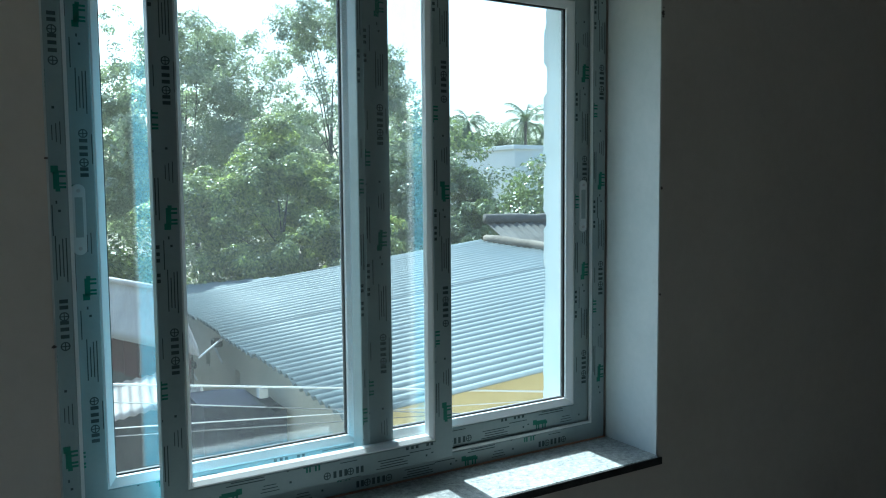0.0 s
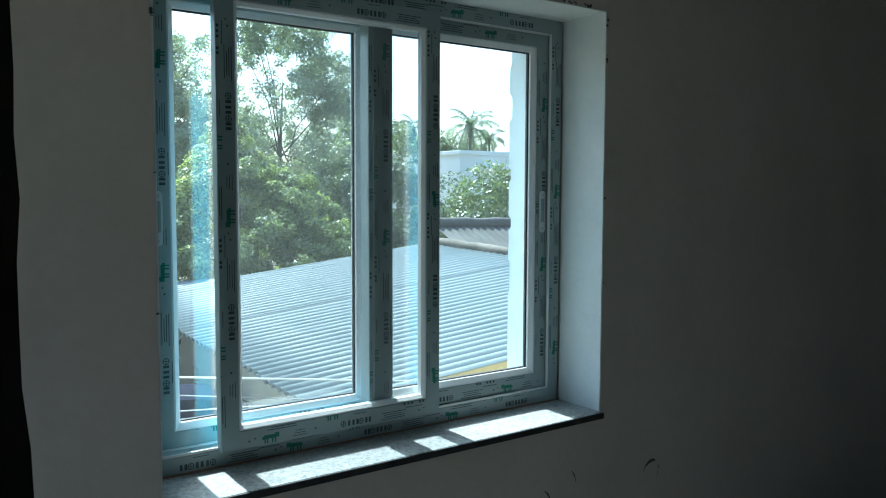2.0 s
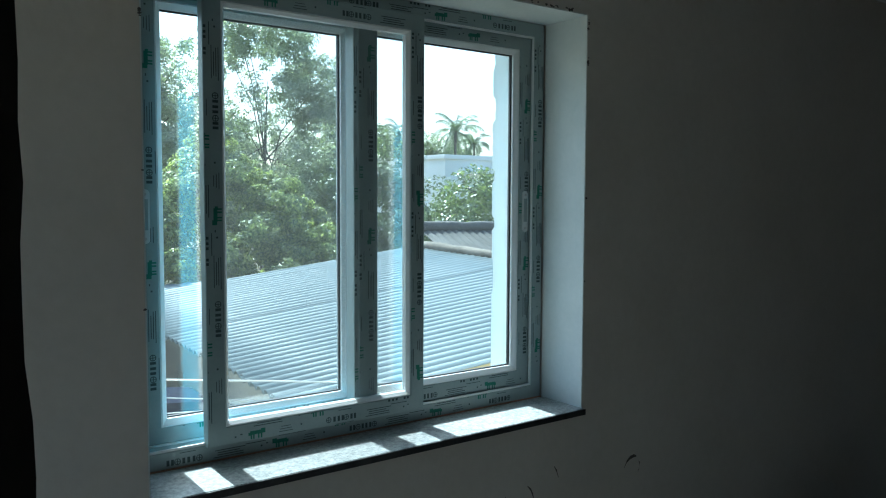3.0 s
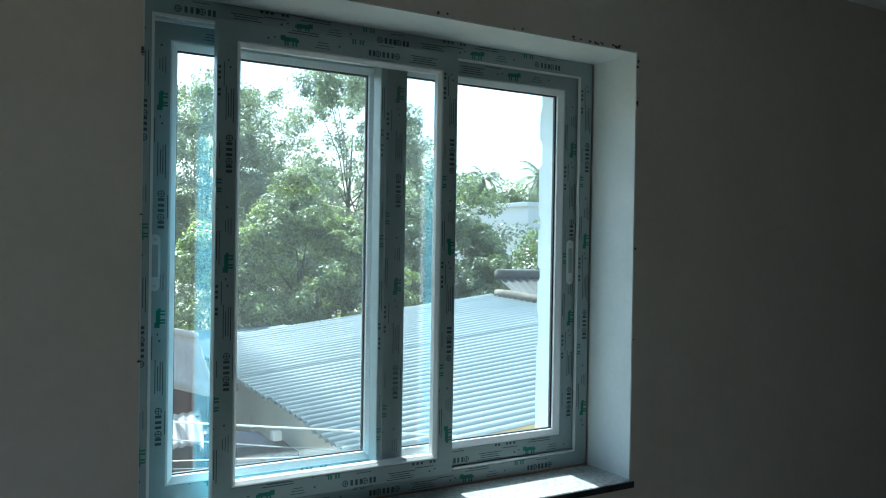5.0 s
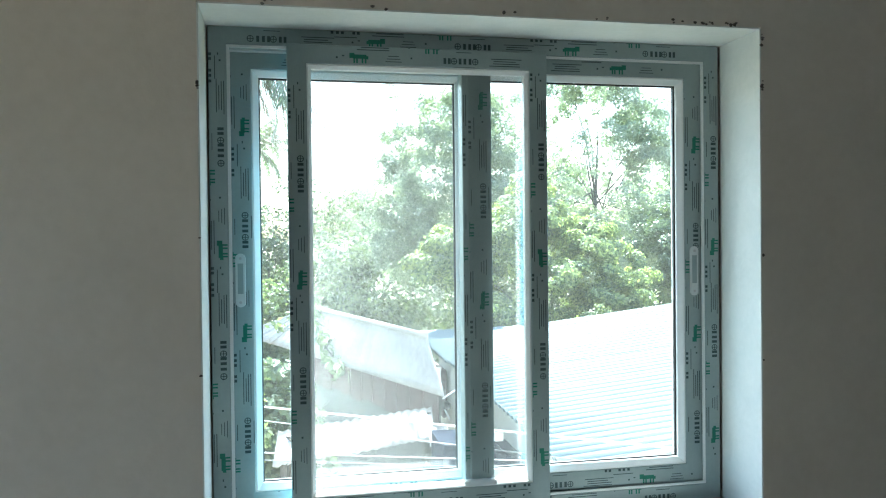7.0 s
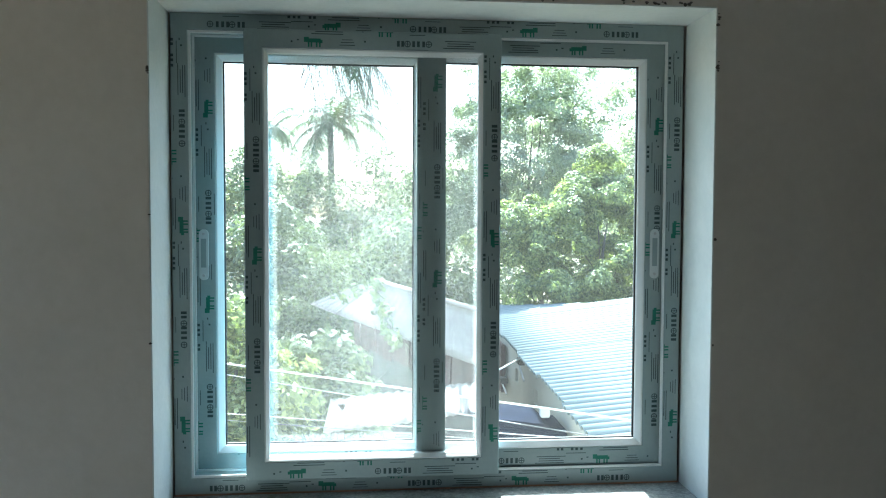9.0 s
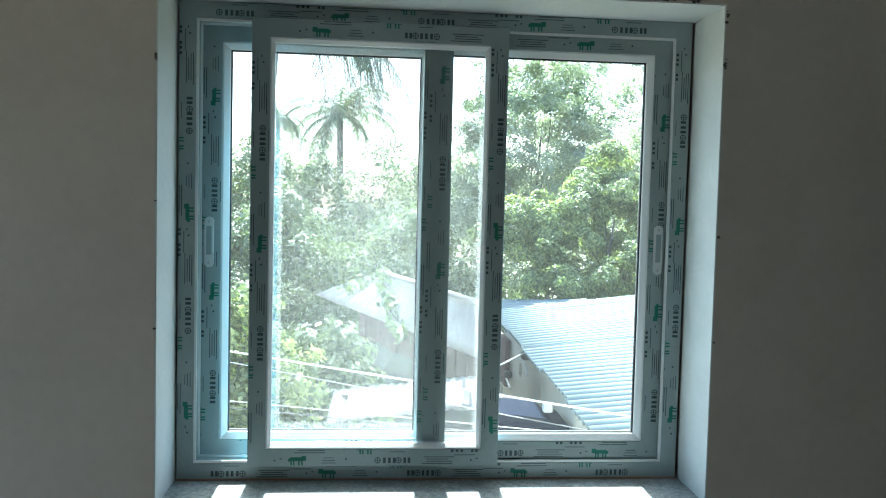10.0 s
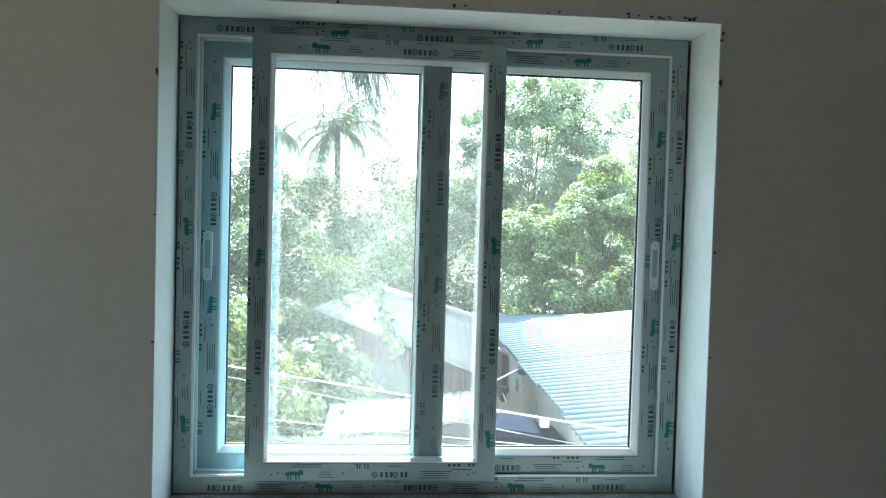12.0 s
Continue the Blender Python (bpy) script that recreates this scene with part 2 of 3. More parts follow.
def ragged_reveal(x_edge, x_wall, name):
    """Outer plaster lip with an uneven, nibbled edge."""
    rnd = random.Random(5)
    n = 90
    verts, faces = [], []
    for i in range(n + 1):
        z = SILL - 0.02 + (OZ1 - SILL + 0.02) * i / n
        bite = 0.0
        for zc, w, dpt in ((1.83, 0.035, 0.012), (1.62, 0.02, 0.010), (1.985, 0.03, 0.009), (1.30, 0.05, 0.007), (1.47, 0.02, 0.012)):
            if abs(z - zc) < w:
                bite += dpt
        bite += rnd.uniform(-0.0015, 0.0015)
        yo = WY1 + 0.012 - bite
        verts += [(x_edge, 0.116, z), (x_edge, yo, z), (x_wall, yo, z), (x_wall, 0.116, z)]
    for i in range(n):
        a = i * 4
        for k in range(4):
            faces.append((a + k, a + (k + 1) % 4, a + 4 + (k + 1) % 4, a + 4 + k))
    faces += [(0, 1, 2, 3), (n * 4 + 3, n * 4 + 2, n * 4 + 1, n * 4)]
    return raw(name, verts, faces, M_reveal, wall_n, "white outer plaster lip with a ragged edge")


ragged_reveal(1.183, OX1 + 0.002, "outer_reveal")
ragged_reveal(0.017, OX0 - 0.002, "outer_reveal")
part("outer_reveal", box(0.017, 1.183, 0.116, WY1 + 0.01, 2.042, OZ1 + 0.002), M_reveal, wall_n, "white outer plaster lip")

floor = tagged(part("floor", box(RX0, RX1, RY0, WY0, -0.1, 0.0), M_floor), "bare grey cement floor", "floor", kind="structure")
ceiling = tagged(part("ceiling", box(RX0 - 0.2, RX1 + 0.2, RY0 - 0.2, WY0, RZ1, RZ1 + 0.12), M_ceiling), "white painted ceiling slab", "ceiling", kind="structure")
wall_block("wall_east", RX1, RX1 + 0.2, RY0, WY0, -0.1, RZ1, M_wall, "plain putty-coated side wall")
# The gap in this unseen wall is added to brighten the room's left side.
wall_w = thing("wall_west", "plain putty-coated side wall with an added unseen opening that lights the room", "wall", kind="structure")
for a in ((RY0, -1.08, -0.1, RZ1), (-1.08, -0.60, 2.1, RZ1), (-0.60, WY0, -0.1, RZ1)):
    part("wall_piece", box(RX0 - 0.2, RX0, a[0], a[1], a[2], a[3]), M_wall, wall_w)
wall_s = thing("wall_south", "plain putty-coated rear wall with a narrow daylight slit", "wall", kind="structure")
for a in ((RX0 - 0.2, 3.245, -0.1, RZ1), (3.245, 3.315, -0.1, 1.2), (3.245, 3.315, 2.07, RZ1), (3.315, RX1 + 0.2, -0.1, RZ1)):
    part("wall_piece", box(a[0], a[1], RY0 - 0.2, RY0, a[2], a[3]), M_wall, wall_s)


def pier():
    """Rough pier whose edge is slightly wavy; its near-black colour stands for unlit faces."""
    verts, faces = [], []
    n = 60
    rnd = random.Random(3)
    for i in range(n + 1):
        z = RZ1 * i / n
        dx = rnd.uniform(-0.002, 0.002) + 0.003 * math.sin(z * 7)
        verts += [(-0.62, -1.16, z), (-0.363 + dx, -1.16, z), (-0.363 + dx, -1.02, z), (-0.62, -1.02, z)]
    for i in range(n):
        a = i * 4
        for k in range(4):
            faces.append((a + k, a + (k + 1) % 4, a + 4 + (k + 1) % 4, a + 4 + k))
    faces += [(3, 2, 1, 0), (n * 4, n * 4 + 1, n * 4 + 2, n * 4 + 3)]
    return tagged(raw("rough_pier", verts, faces, M_pier_shade), "rough-edged pier from floor to ceiling, shade put into its near-black colour", "post")


pier()

# window sill
sill = thing("window_sill", "grey speckled granite window sill slab with dark front edge", "window sill", kind="structure")
part("slab", box(OX0 + 0.003, OX1 - 0.003, WY0 - 0.012, 0.03, OZ0 - 0.012, SILL, 0.0015), M_granite, sill)
part("front_edge", box(OX0 + 0.003, OX1 - 0.001, WY0 - 0.0155, WY0 - 0.0122, OZ0 - 0.013, SILL - 0.001), M_granite_edge, sill, "dark unpolished stone edge")
tagged(part("sealant", box(0.0, 1.2, -0.007, -0.001, SILL + 0.0005, SILL + 0.0035, 0.001), M_sealant), "thin orange sealant bead along the window foot", "sealant", kind="structure")


# ---------------------------------------------------------------- the sliding window
def print_marks(run, u_dir, v_dir, n_dir, origin, parent, start, flip, width):
    """Printing on the protective film along one member: word bars, small lines of text, and green figures."""
    dark, green = [], []
    o, U, V, N = (Vector(a) for a in (origin, u_dir, v_dir, n_dir))

    def plate(store, s, v, ls, lv):
        lo, hi = max(0.0015, v - lv / 2), min(width - 0.0015, v + lv / 2)
        if hi - lo < 0.0004:
            return
        c = [o + U * (s + a * ls / 2) + V * b + N * 0.0004 for a, b in ((-1, lo), (1, lo), (1, hi), (-1, hi))]
        store.append(([*c, *[p - N * 0.0003 for p in c]], [(0, 1, 2, 3), (4, 5, 1, 0), (5, 6, 2, 1), (6, 7, 3, 2), (7, 4, 0, 3)]))

    def ring(store, s, v, r):
        if v - r < 0.001 or v + r > width - 0.001:
            return
        vs, fs = [], []
        for k in range(14):
            w = k * math.pi / 7
            for q in (r, r * 0.74):
                vs.append(o + U * (s + q * math.cos(w)) + V * (v + q * math.sin(w)) + N * 0.0004)
        for k in range(14):
            a, b = 2 * k, 2 * ((k + 1) % 14)
            fs.append((a, b, b + 1, a + 1))
        store.append((vs, fs))
        plate(store, s, v, r * 1.7, r * 0.22)
        plate(store, s, v, r * 0.22, r * 1.7)

    sgn = -1 if flip else 1

    def ok(c, l):
        return 0.045 < c - l / 2 and c + l / 2 < run - 0.045

    for row, off in ((0.36, 0.0), (0.98, 0.16)):
        v = width * row
        s = start - 0.46 + off
        while s < run:
            if ok(s, 0.088):
                ring(dark, s - sgn * 0.036, v, 0.0075)
                ring(dark, s + sgn * 0.013, v, 0.0075)
                for k in (-0.022, -0.010, 0.001, 0.026, 0.036):
                    plate(dark, s + sgn * k + 0.002, v, 0.0062, 0.0130)
                plate(dark, s + 0.010, v - 0.0135, 0.050, 0.0016)
            c = s + 0.105
            if ok(c, 0.075):
                for k in range(4):
                    plate(dark, c + (0.004 if k % 2 else 0), v + (k - 1.5) * 0.0052, 0.072 - 0.010 * (k % 3), 0.0017)
            c = s + 0.185
            if ok(c, 0.02):
                plate(dark, c, v, 0.004, 0.004)
                plate(dark, c + 0.014, v + 0.004, 0.005, 0.0025)
            c = s + 0.235
            if ok(c, 0.045):
                plate(green, c, v + 0.003, 0.030, 0.009)
                plate(green, c + sgn * 0.017, v + 0.005, 0.011, 0.011)
                plate(green, c - sgn * 0.016, v + 0.001, 0.006, 0.007)
                for k in (-0.012, -0.006, 0.006, 0.013):
                    plate(green, c + k, v - 0.006, 0.0036, 0.011)
            c = s + 0.31
            if ok(c, 0.045):
                for k in range(3):
                    plate(dark, c, v + (k - 1) * 0.006, 0.036 - 0.006 * k, 0.0014)
                plate(dark, c + 0.04, v + 0.003, 0.004, 0.004)
            s += 0.46
    if dark:
        tagged(raw("printing", *merged(dark), M_ink, parent, "dark printed marks on the film"), kind="stuff")
    if green:
        tagged(raw("printing", *merged(green), M_green_ink, parent, "green printed figures on the film"), kind="stuff")


def ring_frame(owner, x0, x1, z0, z1, y0, y1, face, names, seed, bead=0.0, glass_y=None):
    """A mitred plastic frame with printed film on its face, a white sloped bead, a rubber gasket and blue film outside."""
    e = 0.0018
    prof = [(0, y0 + e), (e, y0), (face - e, y0), (face, y0 + e), (face, y1), (0, y1)]
    rnd = random.Random(seed)
    for side, bm in mitred(x0, x1, z0, z1, prof):
        m = part(names[side], bm, M_film, owner)
        long_v = z1 - z0
        long_h = x1 - x0
        if side == "left":
            print_marks(long_v, (0, 0, 1), (-1, 0, 0), (0, -1, 0), (x0 + face, y0, z0), m, rnd.uniform(0.10, 0.40), seed % 2, face)
        elif side == "right":
            print_marks(long_v, (0, 0, 1), (-1, 0, 0), (0, -1, 0), (x1, y0, z0), m, rnd.uniform(0.10, 0.40), (seed + 1) % 2, face)
        elif side == "bottom":
            print_marks(long_h, (1, 0, 0), (0, 0, 1), (0, -1, 0), (x0, y0, z0), m, rnd.uniform(0.1, 0.4), (seed + 1) % 2, face)
        else:
            print_marks(long_h, (1, 0, 0), (0, 0, 1), (0, -1, 0), (x0, y0, z1 - face), m, rnd.uniform(0.1, 0.4), seed % 2, face)
    for side, bm in mitred(x0, x1, z0, z1, [(0.004, y1), (face, y1), (face, y1 + 0.0012), (0.004, y1 + 0.0012)]):
        part("film_strip", bm, M_blue, owner, "sky-blue protective film on the outer face")
    if bead:
        g = face + bead
        for side, bm in mitred(x0, x1, z0, z1, [(face, y0 + 0.002), (face + 0.003, y0 + 0.0015), (g, y0 + 0.012), (g, y1 - 0.002), (face, y1 - 0.002)]):
            part("glazing_bead", bm, M_pvc, owner, "bare white plastic bead")
        for side, bm in mitred(x0, x1, z0, z1, [(g, glass_y - 0.006), (g + 0.003, glass_y - 0.004), (g + 0.003, glass_y + 0.004), (g, glass_y + 0.006)]):
            part("gasket", bm, M_rubber, owner, "black rubber gasket")


MEMBERS = {"left": "stile", "right": "stile", "bottom": "bottom_rail", "top": "top_rail"}
JAMBS = {"left": "jamb", "right": "jamb", "bottom": "track_sill", "top": "head"}

frame_ob = thing("window_1", "plastic three-track sliding window frame wrapped in printed protective film", "window frame", kind="structure")
ring_frame(frame_ob, 0.0, 1.2, SILL + 0.001, 2.057, 0.0, 0.112, 0.039, JAMBS, 2)
# white lip and track ribs inside the frame
for y0, y1, d in ((0.001, 0.006, 0.0055), (0.049, 0.054, 0.004), (0.100, 0.108, 0.010)):
    for side, bm in mitred(0.0, 1.2, SILL + 0.001, 2.057, [(0.039, y0), (0.039 + d, y0), (0.039 + d, y1), (0.039, y1)]):
        part("track_lip", bm, M_pvc, frame_ob, "white plastic track lip")


def pocket_handle(owner, x, z0, z1, y):
    bm = bmesh.new()
    r = 0.0105
    loop = []
    for k in range(24):
        w = 2 * math.pi * k / 24
        cz = z1 - r if math.sin(w) >= 0 else z0 + r
        loop.append((x + r * math.cos(w), cz + r * math.sin(w)))
    front = [bm.verts.new((a, y - 0.003, b)) for a, b in loop]
    rim = [bm.verts.new((x + (a - x) * 1.08, y, b)) for a, b in loop]
    for k in range(24):
        j = (k + 1) % 24
        bm.faces.new((front[k], front[j], rim[j], rim[k]))
    bm.faces.new(front)
    bmesh.ops.recalc_face_normals(bm, faces=bm.faces)
    h = part("pull_handle", bm, M_handle, owner, "white recessed pull handle")
    part("finger_recess", box(x - 0.0062, x + 0.0062, y - 0.0036, y - 0.0030, z0 + 0.030, z1 - 0.022), M_film, h)
    for zz in (z0 + 0.011, z1 - 0.011):
        v, f = tube([(x, y - 0.0045, zz), (x, y - 0.0025, zz)], 0.0033, 10)
        raw("screw", v, f, M_steel, h)


def pane(owner, x0, x1, z0, z1, y):
    g = part("pane", box(x0, x1, y - 0.0025, y + 0.0025, z0, z1), M_glass, owner, "clear glass pane")
    g.visible_shadow = False


GZ0, GZ1 = 1.050, 1.966
left_sash = thing("sliding_sash", "sliding glass sash on the outer track, wrapped in printed film", "window sash", "window sashes")
ring_frame(left_sash, 0.042, 0.618, 0.984, 2.024, 0.056, 0.096, 0.046, MEMBERS, 3, 0.0155, 0.082)
pane(left_sash, 0.100, 0.560, GZ0 - 0.004, GZ1 + 0.004, 0.082)
pocket_handle(left_sash, 0.060, 1.446, 1.566, 0.056)

right_sash = thing("sliding_sash", "sliding glass sash on the middle track, wrapped in printed film", "window sash", "window sashes")
ring_frame(right_sash, 0.560, 1.160, 0.993, 2.024, 0.010, 0.050, 0.046, MEMBERS, 4, 0.0155, 0.034)
pane(right_sash, 0.618, 1.100, GZ0 + 0.003, GZ1 + 0.004, 0.034)
interlock = part("interlock", box(0.5715, 0.6285, 0.0068, 0.0130, 0.996, 2.021, 0.002), M_film, right_sash, "film-wrapped interlock stile")
print_marks(1.02, (0, 0, 1), (-1, 0, 0), (0, -1, 0), (0.6275, 0.0068, 0.998), interlock, 0.22, 1, 0.055)
pocket_handle(right_sash, 1.138, 1.450, 1.570, 0.010)

screen_sash = thing("insect_screen", "sliding insect screen sash with fine grey mesh on the inner track", "insect screen", "window sashes")
ring_frame(screen_sash, 0.166, 0.754, 0.988, 2.020, -0.022, 0.006, 0.042, MEMBERS, 5, 0.0, 0.0)
for side, bm in mitred(0.166, 0.754, 0.988, 2.020, [(0.042, -0.020), (0.045, -0.0205), (0.052, -0.012), (0.052, 0.004), (0.042, 0.004)]):
    part("screen_bead", bm, M_pvc, screen_sash, "bare white plastic bead")


def insect_mesh():
    x0, x1, z0, z1, y = 0.217, 0.703, 1.039, 1.969, -0.004
    p, r = 0.0015, 0.00009
    chunks_v, chunks_f = [], []

    def wire(a, b, along):
        n = len(chunks_v)
        for q in (a, b):
            for k in range(5):
                w = 2 * math.pi * k / 5
                c, s = r * math.cos(w), r * math.sin(w)
                chunks_v.append((q[0], q[1] + c, q[2] + s) if along == "x" else (q[0] + c, q[1] + s, q[2]))
        for k in range(5):
            j = (k + 1) % 5
            chunks_f.append((n + k, n + j, n + 5 + j, n + 5 + k))
    z = z0
    while z < z1:
        wire((x0, y, z), (x1, y, z), "x")
        z += p
    x = x0
    while x < x1:
        wire((x, y, z0), (x, y, z1), "z")
        x += p
    tagged(raw("mesh_fabric", chunks_v, chunks_f, M_wire, screen_sash, "fine grey insect mesh", True), kind="stuff")


insect_mesh()

# ---------------------------------------------------------------- outside: ground and buildings
GROUND = -3.2
gv, gf = [], []
N = 60
for i in range(N + 1):
    for j in range(N + 1):
        x = math.copysign(abs(i / N * 2 - 1) ** 2.2, i - N / 2) * 900
        y = math.copysign(abs(j / N * 2 - 1) ** 2.2, j - N / 2) * 1500
        gv.append((x, y, GROUND + 0.06 * noise.noise((x * 0.3, y * 0.3, 0))))
for i in range(N):
    for j in range(N):
        a = i * (N + 1) + j
        gf.append((a, a + N + 1, a + N + 2, a + 1))
tagged(raw("ground", gv, gf, M_earth, None, "", True), "dry earth yard reaching into the distance", "ground", kind="structure")

E0, ED, CD = Vector((2.0, 5.0, 0.135)), Vector((0.008, 1.0, 0.031)), Vector((1.0, -0.23, 0.152))
OVER = 0.26


def on_roof(s, c, up=0.0):
    """A point on the long roof: s metres along the eave from its foot, c metres of run up the slope."""
    return E0 + ED * s + CD * c + Vector((-0.17, 0, 0.98)) * up


def corrugated_sheet(name, s0, s1, c0, c1, parent, mat, pitch=0.128, amp=0.028, place=on_roof, lift=0.0, label="", slant=None):
    verts, faces = [], []
    n = max(2, int(round((s1 - s0) / pitch * 8)))
    m = 5
    for i in range(n + 1):
        s = s0 + (s1 - s0) * i / n
        h = amp * (2.2 * abs(math.cos(math.pi * s / pitch)) ** 0.75 - 1.2) + lift
        top = c1 if slant is None or s < slant - 1.0 else max(c0 + 0.05, min(c1, (slant - s) / 0.73))
        for j in range(m + 1):
            c = c0 + (top - c0) * j / m
            wob = 0.006 * noise.noise((s * 1.3, c * 1.1, 3.0))
            verts.append(place(s, c, h + wob))
            verts.append(place(s, c, h + wob - 0.006))
    w = 2 * (m + 1)
    for i in range(n):
        for j in range(m):
            a = i * w + 2 * j
            faces.append((a, a + w, a + w + 2, a + 2))
            faces.append((a + 1, a + 3, a + w + 3, a + w + 1))
        a = i * w
        faces.append((a, a + 1, a + w + 1, a + w))
        a = i * w + 2 * m
        faces.append((a, a + w, a + w + 1, a + 1))
    return raw(name, verts, faces, mat, parent, label, True)


def long_house():
    h = thing("house", "long cream house under a pale blue corrugated sheet roof", "house")
    roof = new("roof")
    roof.parent = h
    tagged(roof, "pale blue corrugated sheet roof")
    s = -1.83
    k = 0
    rnd = random.Random(8)
    while s < 4.3:
        e = min(s + 0.99 + 0.05, 4.38)
        corrugated_sheet("roof_sheet", s, e, -0.02 + rnd.uniform(-0.015, 0.015), 3.92, roof, M_sheet, lift=0.004 * (k % 2), slant=4.44)
        s += 0.99
        k += 1
    # ridge cap, lumpy and mossy
    pts = [on_roof(-1.88 + i * 0.2, 3.92, 0.05 + 0.012 * noise.noise((i * 0.7, 0, 0))) for i in range(27)]
    v, f = tube(pts, [0.060 + 0.022 * noise.noise((i * 0.9, 4, 0)) for i in range(27)], 10)
    raw("ridge_cap", v, f, M_ridge, roof, "brown mossy ridge cap", True)
    # far slope
    B = on_roof(0, 3.92)
    corrugated_sheet("roof_sheet", -1.83, 3.0, 0.0, 2.0, roof, M_sheet, place=lambda s, c, up: B + ED * s + Vector((1, -0.23, -0.152)) * c + Vector((0, 0, up)))
    # eave wall, with two vent openings built as recessed niches
    wall = bmesh.new()
    t = 0.18
    segs = [(-1.70, 1.58), (1.75, 2.75), (2.93, 4.2)]
    for s0, s1 in segs:
        p, q = E0 + ED * s0 + CD * OVER, E0 + ED * s1 + CD * OVER
        vs = [wall.verts.new(c) for c in ((p.x, p.y, GROUND), (q.x, q.y, GROUND), (q.x, q.y, q.z - 0.03), (p.x, p.y, p.z - 0.03),
                                          (p.x + t, p.y, GROUND), (q.x + t, q.y, GROUND), (q.x + t, q.y, q.z), (p.x + t, p.y, p.z))]
        for q4 in ((0, 1, 2, 3), (4, 7, 6, 5), (0, 3, 7, 4), (1, 5, 6, 2), (3, 2, 6, 7), (0, 4, 5, 1)):
            wall.faces.new([vs[i] for i in q4])
    for s0, s1 in ((1.58, 1.75), (2.75, 2.93)):
        p, q = E0 + ED * s0 + CD * OVER, E0 + ED * s1 + CD * OVER
        for z0, z1, dx in ((GROUND, -0.47, 0), (-0.30, 0.16, 0), (-0.47, -0.30, 0.12)):
            box(p.x + dx, p.x + t, p.y, q.y, z0, z1, 0, wall)
    bmesh.ops.recalc_face_normals(wall, faces=wall.faces)
    part("wall", wall, M_cream, h, "cream plastered wall with small vents")
    # near gable wall under the sloping edge
    bm = bmesh.new()
    p0, p1 = on_roof(-1.70, OVER), on_roof(-1.70, 3.8)
    quad = [(p0.x, p0.y, GROUND), (p1.x, p1.y, GROUND), (p1.x, p1.y, p1.z - 0.04), (p0.x, p0.y, p0.z - 0.04)]
    f0 = [bm.verts.new(c) for c in quad]
    f1 = [bm.verts.new((c[0] + 0.06, c[1] + 0.18, c[2])) for c in quad]
    bm.faces.new(f0)
    bm.faces.new(f1[::-1])
    for i in range(4):
        bm.faces.new((f0[i], f0[(i + 1) % 4], f1[(i + 1) % 4], f1[i]))
    bmesh.ops.recalc_face_normals(bm, faces=bm.faces)
    part("gable_wall", bm, M_yellow, h, "yellow washed gable wall")
    return h


long_house()


def slab_roof(name, corners, thick, mat, parent, ribs=24, amp=0.008, label=""):
    """A thin sheet roof spanned by four corners (eave near, eave far, ridge far, ridge near), with ribs down the slope."""
    a, b, c, d = (Vector(q) for q in corners)
    verts, faces = [], []
    n, m = ribs * 4, 6
    up = (b - a).cross(d - a).normalized()
    if up.z < 0:
        up = -up
    for i in range(n + 1):
        u = i / n
        for j in range(m + 1):
            v = j / m
            p = (a * (1 - u) + b * u) * (1 - v) + (d * (1 - u) + c * u) * v
            h = amp * math.cos(2 * math.pi * u * ribs) + 0.02 * noise.noise((u * 5, v * 3, 1.7))
            verts.append(p + up * h)
            verts.append(p + up * (h - thick))
    w = 2 * (m + 1)
    for i in range(n):
        for j in range(m):
            k = i * w + 2 * j
            faces.append((k, k + w, k + w + 2, k + 2))
            faces.append((k + 1, k + 3, k + w + 3, k + w + 1))
        for k in (i * w, i * w + 2 * m):
            faces.append((k, k + 1, k + w + 1, k + w))
    for i in (0, n):
        for j in range(m):
            k = i * w + 2 * j
            faces.append((k, k + 2, k + 3, k + 1))
    return raw(name, verts, faces, mat, parent, label, True)


def low_house():
    h = thing("cottage", "low cottage with a weathered whitish sheet roof", "house")
    slab_roof("roof", [(1.64, 5.62, 0.10), (-0.02, 9.88, 0.13), (0.56, 9.16, 0.68), (1.57, 6.12, 0.62)], 0.02, M_brown_sheet, h, 18, 0.006, "weathered whitish sheet roof")
    slab_roof("hip_sheet", [(-0.03, 9.89, 0.13), (-0.50, 11.1, 0.15), (0.50, 9.40, 0.68), (0.56, 9.17, 0.68)], 0.02, M_brown_sheet, h, 6, 0.006, "weathered whitish hip sheet")
    v, f = tube([(0.55, 9.19, 0.69), (1.0, 7.84, 0.665), (1.57, 6.12, 0.63)], 0.03, 8)
    raw("ridge_cap", v, f, M_brown_sheet, h, "rounded weathered ridge cap", True)
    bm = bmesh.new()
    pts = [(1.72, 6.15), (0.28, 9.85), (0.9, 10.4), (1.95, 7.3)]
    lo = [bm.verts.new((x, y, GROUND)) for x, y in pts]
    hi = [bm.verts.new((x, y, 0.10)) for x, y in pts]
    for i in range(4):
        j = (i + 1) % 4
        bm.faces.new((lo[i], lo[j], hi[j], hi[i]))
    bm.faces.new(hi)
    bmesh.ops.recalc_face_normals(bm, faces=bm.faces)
    part("wall", bm, M_eave_shade, h, "wall under the eave, shade put into its dark colour")
    a, b = Vector((1.70, 6.14, 0)), Vector((0.26, 9.84, 0))
    for i in range(14):
        p, q = a.lerp(b, i / 14 + 0.002), a.lerp(b, (i + 1) / 14 - 0.002)
        bm = bmesh.new()
        n = Vector((-0.93, -0.36, 0)) * (0.016 + 0.004 * (i % 2))
        lo = [bm.verts.new((c.x, c.y, -0.33 + 0.02 * (i % 3))) for c in (p, q, q + n, p + n)]
